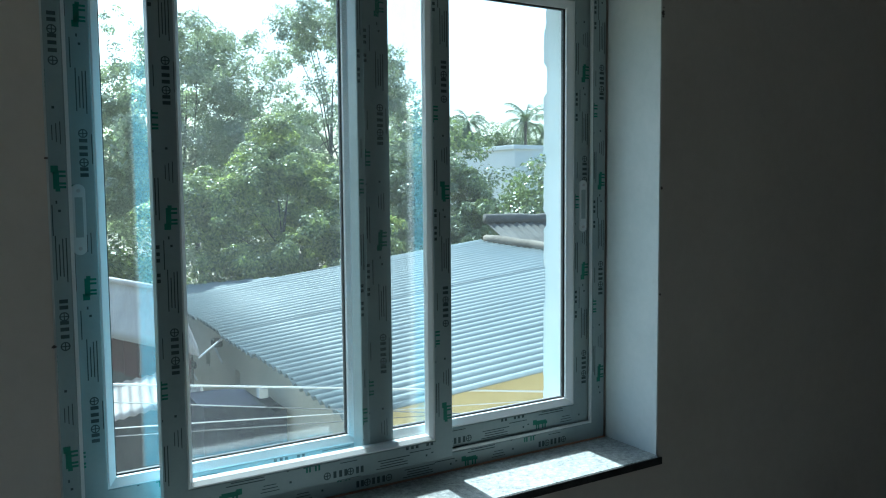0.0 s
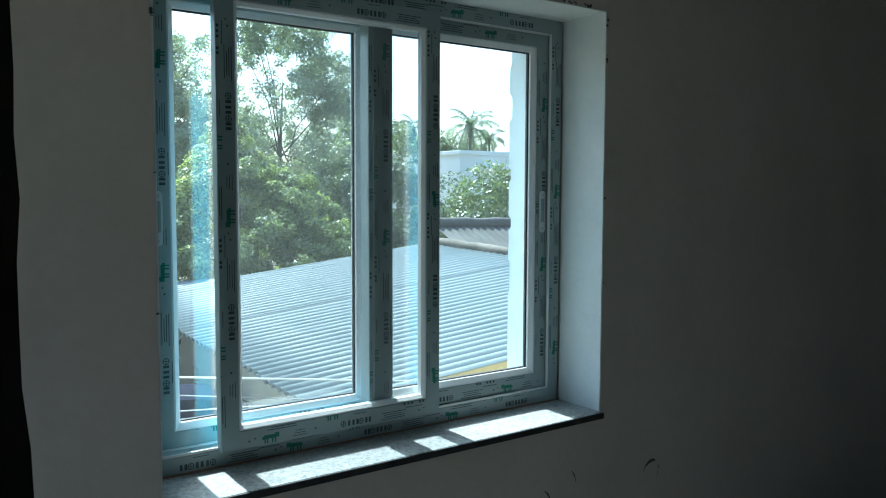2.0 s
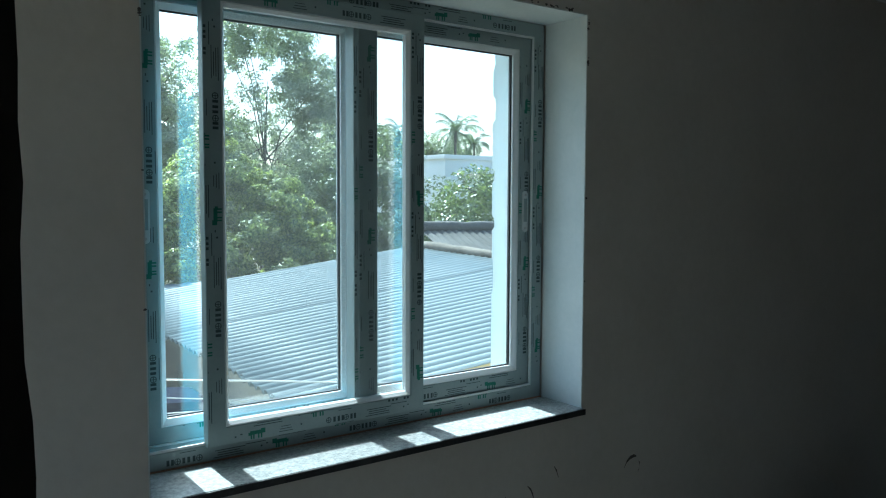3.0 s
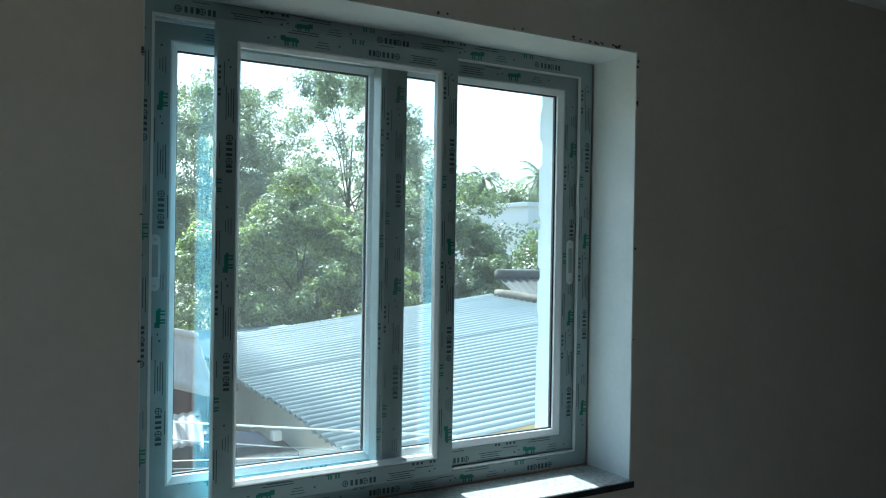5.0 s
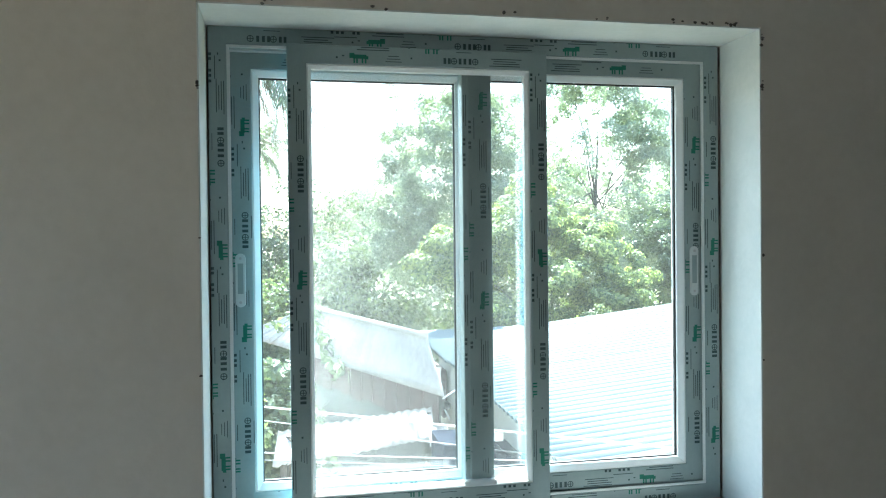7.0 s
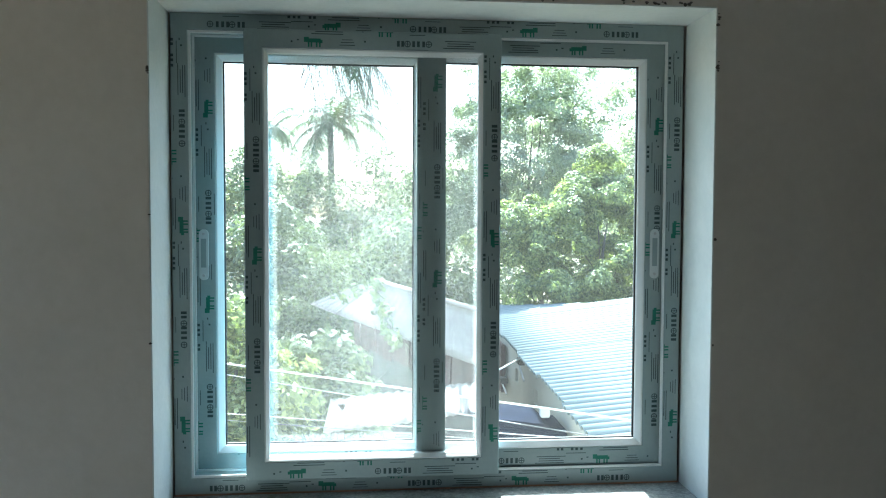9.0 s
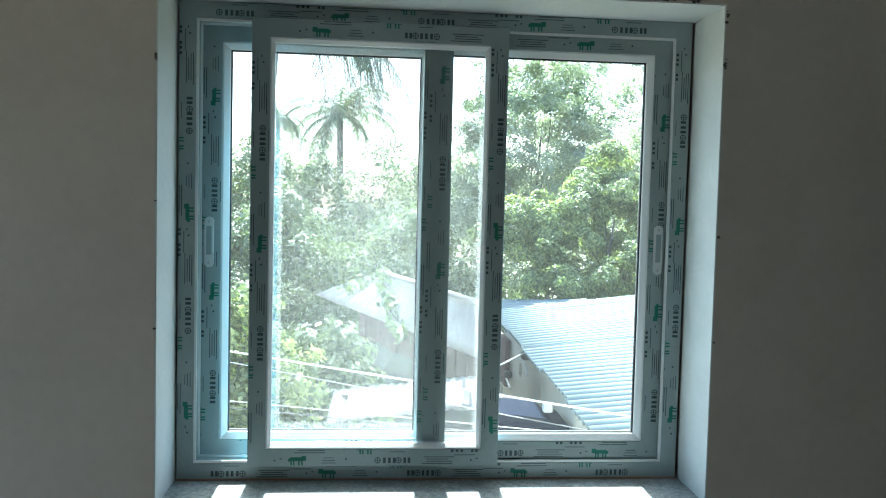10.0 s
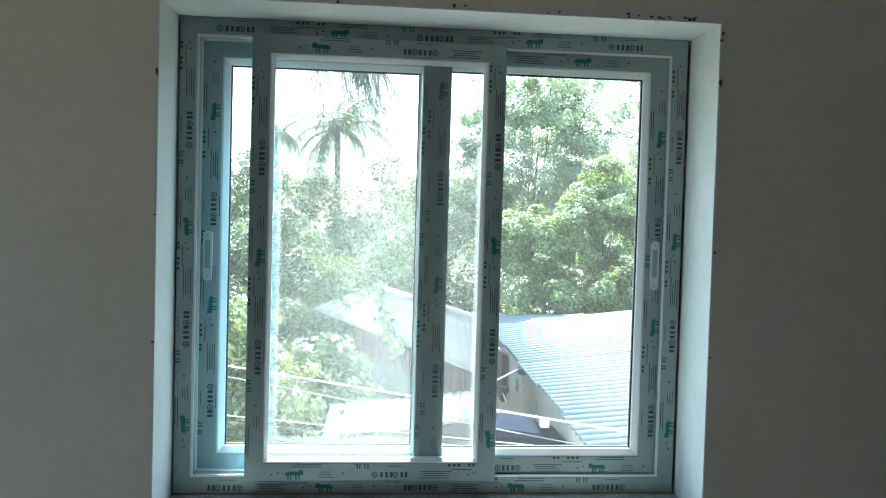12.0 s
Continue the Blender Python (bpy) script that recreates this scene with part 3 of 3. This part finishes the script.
        hi = [bm.verts.new((c.x, c.y, 0.13)) for c in (p, q, q + n, p + n)]
        for k in range(4):
            bm.faces.new((lo[k], lo[(k + 1) % 4], hi[(k + 1) % 4], hi[k]))
        bm.faces.new(lo)
        bm.faces.new(hi)
        bmesh.ops.recalc_face_normals(bm, faces=bm.faces)
        part("plank", bm, M_maroon, h)


low_house()


def shed():
    h = thing("lean_to", "low lean-to roofed with white corrugated sheets", "shed")
    slab_roof("roof", [(1.585, 5.82, -0.34), (0.05, 5.20, -0.34), (0.10, 5.55, -0.12), (1.64, 6.25, -0.12)], 0.007, M_white_sheet, h, 17, 0.013, "white corrugated sheets")
    slab_roof("broken_sheet", [(1.74, 5.76, -0.40), (1.52, 5.70, -0.38), (1.55, 5.98, -0.25), (1.76, 6.06, -0.26)], 0.007, M_white_sheet, h, 5, 0.012, "cracked loose sheet")
    for x, y, z in ((1.50, 5.83, -0.34), (0.15, 5.28, -0.34), (0.2, 5.52, -0.16), (1.60, 6.18, -0.16)):
        v, f = tube([(x, y, GROUND), (x, y, z)], 0.035, 8)
        raw("post", v, f, M_bark, h)


shed()


# ---------------------------------------------------------------- trees
def leaf_cloud(name, centres, per, size, mat, parent, seed, spread, droop=0.3, label="", slim=0.28, shell=0.2):
    """Many small folded leaves gathered in uneven clumps round the given centres."""
    rs = np.random.RandomState(seed)
    P, D = [], []
    for c in centres:
        cx, cy, cz, r = c[:4]
        k = max(3, int(per * rs.uniform(0.7, 1.3) * (r / spread) ** 2))
        d = rs.normal(size=(k, 3))
        d /= np.linalg.norm(d, axis=1)[:, None]
        rad = r * rs.uniform(shell, 1.12, k) ** 0.6
        p = np.array((cx, cy, cz)) + d * rad[:, None] * np.array((1, 1, 0.75))
        o = np.array(c[4:7]) if len(c) > 4 else np.array((cx, cy, cz))
        w = p - o
        w /= np.linalg.norm(w, axis=1)[:, None] + 1e-6
        P.append(p)
        D.append(w)
    P, D = np.concatenate(P), np.concatenate(D)
    n = len(P)
    L = (size * rs.uniform(0.6, 1.35, n))[:, None]
    nm = D + rs.normal(size=(n, 3)) * 0.36 + np.array((0, 0, 0.25))
    nm /= np.linalg.norm(nm, axis=1)[:, None]
    ax = np.cross(nm, rs.normal(size=(n, 3)))
    ax[:, 2] -= droop
    ax /= np.linalg.norm(ax, axis=1)[:, None]
    sd = np.cross(nm, ax)
    sd /= np.linalg.norm(sd, axis=1)[:, None]
    V = np.stack([P, P + ax * L * 0.45 + sd * L * slim + nm * L * 0.06, P + ax * L, P + ax * L * 0.45 - sd * L * slim + nm * L * 0.06], 1).reshape(-1, 3)
    b = np.arange(n)[:, None] * 4
    F = np.concatenate([b + np.array((0, 1, 2)), b + np.array((0, 2, 3))], 1).reshape(-1, 3)
    me = bpy.data.meshes.new(name)
    me.vertices.add(len(V))
    me.vertices.foreach_set("co", V.ravel())
    me.loops.add(F.size)
    me.loops.foreach_set("vertex_index", F.ravel())
    me.polygons.add(len(F))
    me.polygons.foreach_set("loop_start", np.arange(len(F)) * 3)
    me.update(calc_edges=True)
    me.materials.append(mat)
    ob = new(name, me)
    ob.parent = parent
    return tagged(ob, label) if label else ob


def tree(name, label, base, crown, size_r, clumps, per, leaf, mat, seed, category="tree", group="", limbs=9, clump_r=0.55, open_top=0.0, wood=1.0, inner=0.3, apart=0.0, tight=0.0, lean=0.0):
    t = thing(name, label, category, group)
    rnd = random.Random(seed)
    bx, by = base
    cx, cy, cz = crown
    rx, ry, rz = size_r
    centres, lobes = [], []
    for k in range(clumps):
        for attempt in range(40):
            d = Vector((rnd.gauss(0, 1), rnd.gauss(0, 1), rnd.gauss(0, 1))).normalized()
            q = rnd.uniform(inner, 1.0) ** 0.5
            lump = 1 + 0.35 * noise.noise((d.x * 1.7 + seed, d.y * 1.7, d.z * 1.7))
            o = Vector((cx + d.x * rx * q * lump, cy + d.y * ry * q * lump + d.z * rz * q * lump * lean, cz + d.z * rz * q * lump))
            if rnd.random() > open_top * max(0, d.z) and all((o - p).length > apart * clump_r for p in lobes):
                break
        lobes.append(o)
        R = clump_r * rnd.uniform(0.6, 1.3)
        for _ in range(7):
            w = Vector((rnd.gauss(0, 1), rnd.gauss(0, 1), rnd.gauss(0.35, 0.7))).normalized() * R * rnd.uniform(0.55, 1.0 - 0.3 * tight)
            centres.append((*(o + w), R * rnd.uniform(0.25, 0.48), *(o - Vector((0, 0, R * 0.25)))))
    chunks = [tube([(bx, by, GROUND), (bx + (cx - bx) * 0.3, by + (cy - by) * 0.3, GROUND + (cz - GROUND) * 0.45), (cx, cy, cz - rz * 0.2), (cx + 0.1, cy, cz + rz * 0.4)],
                   [(0.05 * rz + 0.06) * wood, (0.04 * rz + 0.05) * wood, (0.03 * rz + 0.03) * wood, 0.015 * wood], 8)]
    raw("trunk", *merged(chunks), M_bark, t, "grey bark trunk", True)
    twigs = []
    for c in rnd.sample(centres, min(limbs, len(centres))):
        s = Vector((cx, cy, cz - rz * rnd.uniform(0.1, 0.6)))
        e = Vector(c[:3])
        mid = (s + e) / 2 + Vector((rnd.uniform(-0.2, 0.2), rnd.uniform(-0.2, 0.2), rnd.uniform(-0.1, 0.3))) * rz * 0.4
        twigs.append(tube([s, mid, e, e + (e - mid) * 0.35], [0.016 * rz * wood, 0.010 * rz * wood, 0.006 * rz * wood, 0.003], 6))
        for _ in range(2):
            o = mid.lerp(e, rnd.random())
            twigs.append(tube([o, o + Vector((rnd.uniform(-1, 1), rnd.uniform(-1, 1), rnd.uniform(0.1, 1))) * rz * 0.22], [0.005 * rz * wood, 0.002], 5))
    raw("limbs", *merged(twigs), M_bark, t, "branching limbs", True)
    leaf_cloud("crown", centres, per, leaf, mat, t, seed, clump_r, shell=0.2 + 0.5 * tight)
    return t


def palm(name, label, base, top, length, seed, mat, fronds=22, dry=0, category="palm tree", group="palms", ang=None):
    t = thing(name, label, category, group)
    rnd = random.Random(seed)
    bx, by = base
    tx, ty, tz = top
    n = 10
    pts = [(bx + (tx - bx) * (i / n) ** 1.5, by + (ty - by) * (i / n) ** 1.5, GROUND + (tz - GROUND) * i / n) for i in range(n + 1)]
    v, f = tube(pts, [(0.17 - 0.006 * i) * min(1.0, length / 2.4) for i in range(n + 1)], 10)
    raw("trunk", v, f, M_bark, t, "ringed grey palm trunk", True)

    def frond(w, lift, L, m, nm):
        vs, fs = [], []
        hx, hy = math.cos(w), math.sin(w)
        side = Vector((-hy, hx, 0))
        prev = Vector((tx, ty, tz))
        steps = 16
        a = lift
        for i in range(steps):
            nxt = prev + Vector((hx * math.cos(a), hy * math.cos(a), math.sin(a))) * L / steps
            a -= (1.5 if nm == "frond" else 0.8) / steps * (0.6 + i / steps)
            k = len(vs)
            vs += [prev + Vector((0, 0, 0.015)), nxt + Vector((0, 0, 0.015)), prev - side * 0.02, prev + side * 0.02]
            fs += [(k, k + 1, k + 2), (k, k + 3, k + 1)]
            leaf = L * (0.30 if nm == "frond" else 0.30) * math.sin(math.pi * min(1, (i + 1.2) / (steps + 1.5))) ** 0.6
            for sg in (-1, 1):
                for q in (0.0, 0.33, 0.66):
                    o = prev.lerp(nxt, q)
                    tip = o + side * sg * leaf * 0.75 + (nxt - prev).normalized() * leaf * 0.45 - Vector((0, 0, leaf * (rnd.uniform(0.15, 0.7) if nm == "frond" else rnd.uniform(0.5, 1.0))))
                    b = (nxt - prev) * (0.34 if nm == "frond" else 0.16)
                    k = len(vs)
                    vs += [o, o + b, tip]
                    fs.append((k, k + 1, k + 2))
            prev = nxt
        raw(nm, vs, fs, m, t)

    for i in range(fronds):
        w = 2 * math.pi * i / fronds * 2.4 + rnd.uniform(-0.2, 0.2)
        frond(w, rnd.uniform(-0.6, 1.35), length * rnd.uniform(0.85, 1.1), mat, "frond")
    for i in range(dry):
        w = (ang if ang is not None else 0) + rnd.uniform(-0.5, 0.5)
        frond(w, rnd.uniform(-0.95, -0.35), length * rnd.uniform(0.9, 1.1), M_dry, "dry_frond")
    return t


tree("tree", "dense bright green tree leaning over the sheet roof", (4.1, 10.2), (3.85, 9.55, 1.02), (1.66, 0.66, 1.18), 66, 1900, 0.058, M_leaf_bright, 11, clump_r=0.36, limbs=6, wood=0.5, inner=0.5, apart=0.92, tight=0.95, lean=0.85)
tree("tree", "tall dull green tree with an airy top, haze put into its leaf colour", (4.9, 17.5), (4.2, 16.6, 2.66), (2.2, 1.9, 2.6), 150, 620, 0.075, M_leaf_hazed, 12, clump_r=0.5, limbs=12, wood=0.4)
tree("tree", "tall dull green tree with thin upper branches, haze put into its leaf colour", (8.0, 17.6), (7.86, 17.0, 3.13), (2.2, 1.9, 3.2), 130, 520, 0.075, M_leaf_hazed, 13, clump_r=0.5, limbs=16, wood=0.4)
tree("tree", "leafy green tree behind the ridge", (8.4, 12.6), (8.1, 12.3, 1.17), (1.3, 0.75, 1.1), 60, 1100, 0.06, M_leaf_mid, 14, apart=0.7, lean=0.8, inner=0.4, clump_r=0.36, wood=0.5, tight=0.7)
tree("shrub", "sunlit yellow-green shrub in the yard", (-1.05, 6.2), (-0.93, 6.0, -0.46), (0.62, 0.7, 1.35), 60, 420, 0.085, M_leaf_bright, 15, "shrub", clump_r=0.34)
tree("shrub", "leafy creeper shrub climbing beside the lean-to", (-0.1, 6.9), (-0.08, 6.9, -0.5), (0.50, 0.6, 0.80), 44, 300, 0.09, M_leaf_mid, 16, "shrub", clump_r=0.3)
for i, (x, y, z, r, s) in enumerate(((-7.5, 22, 0.2, 3.4, 21), (-3.4, 24, 0.5, 3.9, 22), (0.4, 25, 0.5, 3.9, 23), (3.6, 24, 0.7, 3.8, 24), (13.0, 21, 0.2, 3.2, 25), (-11.5, 22, 0.4, 4.0, 26), (19, 34, 0.9, 3.2, 27), (26, 33, 0.8, 3.2, 28), (9, 24, 0.4, 3.4, 29), (-1.6, 19, -0.9, 2.6, 41), (2.2, 19, -0.9, 2.7, 42), (16.0, 18, -0.6, 2.4, 43), (24.0, 33, 2.5, 1.3, 44), (19.5, 32.5, 2.5, 1.3, 45))):
    dx, dz = (-0.029, 0.0) if x < 5 else (-0.008, 0.011)
    tree("tree", "green tree in the row beyond the yard", (x + dx * y, y + 0.4), (x + dx * y, y, z + dz * y - (0.8 if x < 5 and y > 20 else 0.0)), (2.5, 1.8, r), 60, 620, 0.13, M_leaf_mid, s, group="trees beyond the yard", clump_r=0.95, wood=0.4, tight=0.5)

palm("palm_tree", "coconut palm standing above the tree row", (-0.8, 28.4), (-0.93, 28.0, 4.98), 2.45, 31, M_palm, 22)
palm("palm_tree", "coconut palm with long hanging dry fronds", (-2.1, 15.3), (-1.62, 15.0, 6.4), 3.7, 32, M_palm, 13, 9, ang=-0.1)
palm("palm_tree", "coconut palm half hidden behind the tree row", (-3.2, 28.5), (-3.18, 28.0, 4.88), 1.6, 37, M_palm, 16)
for x, y, z, size, seed in ((23.8, 30.0, 4.82, 1.5, 33), (25.8, 31.0, 4.3, 1.1, 34), (21.1, 31.0, 4.75, 1.1, 35), (16.8, 30.0, 4.5, 1.3, 36), (18.3, 30.0, 4.3, 1.2, 38), (20.1, 30.5, 4.3, 1.2, 39)):
    palm("palm_tree", "distant coconut palm over the roofs", (x + 0.1, y + 0.2), (x, y, z), size, seed, M_palm, 24)


def white_block():
    h = thing("white_building", "plain white flat-roofed building among the trees", "building")
    part("wall", box(17.8, 27.0, 22.8, 29.0, GROUND, 3.0), M_white_wall, h)
    part("parapet", box(17.7, 27.1, 22.7, 29.1, 3.0, 3.17, 0.02), M_white_wall, h)
    for i in range(5):
        w = part("window", box(18.9 + i * 1.7, 19.7 + i * 1.7, 22.76, 22.9, 0.9, 1.95), M_dark, h, "dark window")
        part("sunshade", box(18.8 + i * 1.7, 19.8 + i * 1.7, 22.35, 22.8, 2.45, 2.53), M_white_wall, w)


white_block()


def far_roof():
    """Old roof behind the long house, with a dark log-like ridge."""
    h = thing("old_house", "old house with a grey corrugated roof and dark ridge", "house")
    slab_roof("roof", [(6.9, 7.9, 0.56), (10.1, 7.5, 0.54), (10.4, 9.1, 0.97), (7.3, 9.4, 0.99)], 0.02, M_old_sheet, h, 22, 0.018, "grey corrugated roof")
    pts = [(7.28 + 0.31 * i, 9.4 - 0.03 * i, 1.05 - 0.004 * i + 0.01 * noise.noise((i * 0.8, 0, 5))) for i in range(11)]
    v, f = tube(pts, [0.085 + 0.015 * noise.noise((i * 1.1, 2, 5)) for i in range(11)], 9)
    raw("ridge_cap", v, f, M_mortar, h, "blackened ridge cap", True)
    part("wall", box(7.0, 10.0, 8.3, 9.3, GROUND, 0.60), M_cream, h)


far_roof()


def cable(name, pts, r, mat, label, sag=0.0, group="overhead cables"):
    a, b = Vector(pts[0]), Vector(pts[1])
    line = [a.lerp(b, i / 16) - Vector((0, 0, sag * 4 * (i / 16) * (1 - i / 16))) for i in range(17)]
    v, f = tube(line, r, 6)
    tagged(raw(name, v, f, mat, None, "", True), label, "cable", group)


def run(y, dy, z, dz):
    """Ends of a cable crossing before the window: depth and height where it passes the window's corner, and their change for each metre."""
    return ((-3.5, y - 3.5 * dy, z - 3.5 * dz), (5.0, y + 5.0 * dy, z + 5.0 * dz))


cable("cable", run(3.91, -0.313, 0.441, -0.091), 0.0075, M_cable, "thick white overhead cable")
cable("cable", run(3.91, -0.37, 0.345, -0.102), 0.0045, M_black_cable, "thin dark grey overhead cable")
cable("cable", run(3.85, -0.33, 0.36, -0.112), 0.0035, M_cable, "thin pale overhead cable")
cable("cable", run(3.60, -0.212, 0.199, -0.038), 0.0038, M_cable, "thin pale overhead cable")
cable("cable", run(3.75, -0.25, 0.11, -0.03), 0.0035, M_black_cable, "thin dark grey overhead cable")


def wall_fittings():
    # conduit in a V between the roofs
    v, f = tube([(1.64, 5.63, 0.085), (2.10, 6.50, 0.075), (2.25, 6.80, 0.05)], 0.009, 8)
    tagged(raw("conduit_pipe", v, f, M_cable, None, "", True), "white conduit pipe spanning between the two roofs", "pipe")
    for y, z, dy, dz in ((7.15, -0.10, -0.28, -0.13), (8.30, -0.56, -0.34, -0.07)):
        lamp = thing("wall_lamp", "dark bracket lamp with a white tube under the eave", "lamp", "lamps under the eave")
        part("bracket", box(2.17, 2.262, y - 0.07, y + 0.07, z - 0.03, z + 0.05, 0.01), M_rubber, lamp)
        v, f = tube([(2.19, y, z - 0.03), (2.19, y + dy, z + dz - 0.03)], 0.012, 8)
        raw("tube", v, f, M_cable, lamp, "white lamp tube")
    # Dark maroon board added where the eave wall only lies in shade.
    tagged(part("maroon_board", box(2.20, 2.262, 8.45, 9.3, -0.75, -0.12, 0.01), M_maroon), "maroon board standing for a shaded stretch of the eave wall", "board")
    stall = thing("tarpaulin_stall", "low stall covered with navy tarpaulin in the alley, darkened to stand for shade", "stall")
    bm = box(1.50, 2.20, 4.97, 5.50, GROUND, -0.20)
    bmesh.ops.subdivide_edges(bm, edges=bm.edges[:], cuts=6, use_grid_fill=True)
    for q in bm.verts:
        k = noise.noise(q.co * 1.7)
        q.co += Vector((0.03 * k, 0.05 * k, 0.06 * noise.noise(q.co * 2.3 + Vector((4, 0, 0))) if q.co.z > -0.8 else 0))
        if q.co.z > -0.35 and q.co.x > 2.05:
            q.co.z -= 0.09
    part("tarpaulin", bm, M_bluebox, stall)
    tagged(part("white_box", box(1.98, 2.06, 5.02, 5.10, -0.20, -0.12, 0.005), M_cable), "small white box on the tarpaulin", "box")


wall_fittings()


def vine():
    """Creeper trailing over the cottage roof."""
    t = thing("creeper", "thin leafy creeper trailing down the cottage roof", "creeper")
    rnd = random.Random(9)
    a, b, c = Vector((0.56, 9.1, 0.72)), Vector((0.72, 8.05, 0.25)), Vector((0.80, 7.6, 0.05))
    pts = [a.lerp(b, i / 10) + Vector((rnd.uniform(-0.05, 0.05), 0, 0.03)) for i in range(11)] + [b.lerp(c, i / 4) for i in range(1, 5)]
    v, f = tube(pts, 0.008, 5)
    raw("stem", v, f, M_bark, t)
    leaf_cloud("leaves", [(p.x, p.y, p.z, 0.13) for p in pts], 14, 0.12, M_leaf_mid, t, 5, 0.13)
    leaf_cloud("leaves", [(0.02 + 0.11 * i, 9.75 - 0.13 * i, 0.36 + 0.07 * i, 0.13) for i in range(5)], 12, 0.12, M_leaf_mid, t, 6, 0.16)


vine()


# ---------------------------------------------------------------- wear inside the room
def mortar_bits():
    """Rough mortar crumbs along the arris of the opening."""
    rnd = random.Random(12)
    chunks = []

    def crumb(x, z, r):
        bm = bmesh.new()
        bmesh.ops.create_icosphere(bm, subdivisions=1, radius=1)
        vs = [Vector((x + q.co.x * r * rnd.uniform(0.7, 1.5), WY0 - 0.001 + q.co.y * r * 0.5, z + q.co.z * r * rnd.uniform(0.5, 1.0))) for q in bm.verts]
        fs = [tuple(w.index for w in q.verts) for q in bm.faces]
        bm.free()
        chunks.append((vs, fs))
    for cx, n, w in ((1.02, 4, 0.03), (1.09, 7, 0.035), (1.15, 8, 0.03), (0.62, 3, 0.02), (0.83, 3, 0.015), (0.35, 3, 0.03), (0.12, 3, 0.02)):
        for _ in range(n):
            crumb(cx + rnd.uniform(-w, w), OZ1 + rnd.uniform(0.0, 0.008), rnd.uniform(0.002, 0.0045))
    for cz, n, w in ((2.04, 5, 0.02), (1.93, 6, 0.012), (1.55, 2, 0.01), (1.3, 1, 0.02)):
        for _ in range(n):
            crumb(OX1 + rnd.uniform(0.0, 0.004), cz + rnd.uniform(-w, w), rnd.uniform(0.002, 0.0045))
    for cz, n, w in ((1.90, 4, 0.012), (1.6, 1, 0.03), (1.35, 2, 0.02)):
        for _ in range(n):
            crumb(OX0 - rnd.uniform(-0.001, 0.001), cz + rnd.uniform(-w, w), rnd.uniform(0.0015, 0.004))
    tagged(raw("mortar_crumbs", *merged(chunks), M_mortar), "dark rough mortar crumbs along the window arris", "mortar", kind="stuff")


mortar_bits()


def scuffs():
    """Smudges on the wall below the sill."""
    def arc(pts, w):
        vs, fs = [], []
        for i, (x, z) in enumerate(pts):
            k = w * math.sin(math.pi * (i + 0.4) / len(pts))
            vs += [(x, WY0 - 0.0006, z - k), (x + k * 0.4, WY0 - 0.0006, z + k)]
        for i in range(len(pts) - 1):
            fs.append((2 * i, 2 * i + 2, 2 * i + 3, 2 * i + 1))
        tagged(raw("wall_smudge", vs, fs, M_scuff), "dark curved smudge on the wall under the sill", "smudge", "wall smudges")
    arc([(1.395, 0.735), (1.405, 0.752), (1.42, 0.762), (1.437, 0.765), (1.45, 0.762)], 0.006)
    arc([(1.462, 0.745), (1.466, 0.735), (1.464, 0.722), (1.459, 0.712)], 0.005)
    arc([(1.00, 0.765), (1.012, 0.752), (1.02, 0.735), (1.024, 0.72)], 0.004)
    arc([(0.92, 0.752), (0.925, 0.735), (0.924, 0.715)], 0.005)
    arc([(1.10, 0.80), (1.11, 0.785), (1.117, 0.765)], 0.003)


scuffs()


# Near-black ball, lumped by noise and cut flat at the floor.
def sack():
    bm = bmesh.new()
    bmesh.ops.create_icosphere(bm, subdivisions=4, radius=1)
    for q in bm.verts:
        k = 1 + 0.18 * noise.noise(q.co * 2.2) + 0.05 * noise.noise(q.co * 7)
        q.co = Vector((2.30 + q.co.x * 0.30 * k, -0.50 + q.co.y * 0.28 * k, max(0.0, 0.20 + q.co.z * 0.25 * k)))
    for f in bm.faces:
        f.smooth = True
    tagged(part("sack", bm, M_black_lump), "lumpy black mass on the floor by the wall", "sack")


sack()
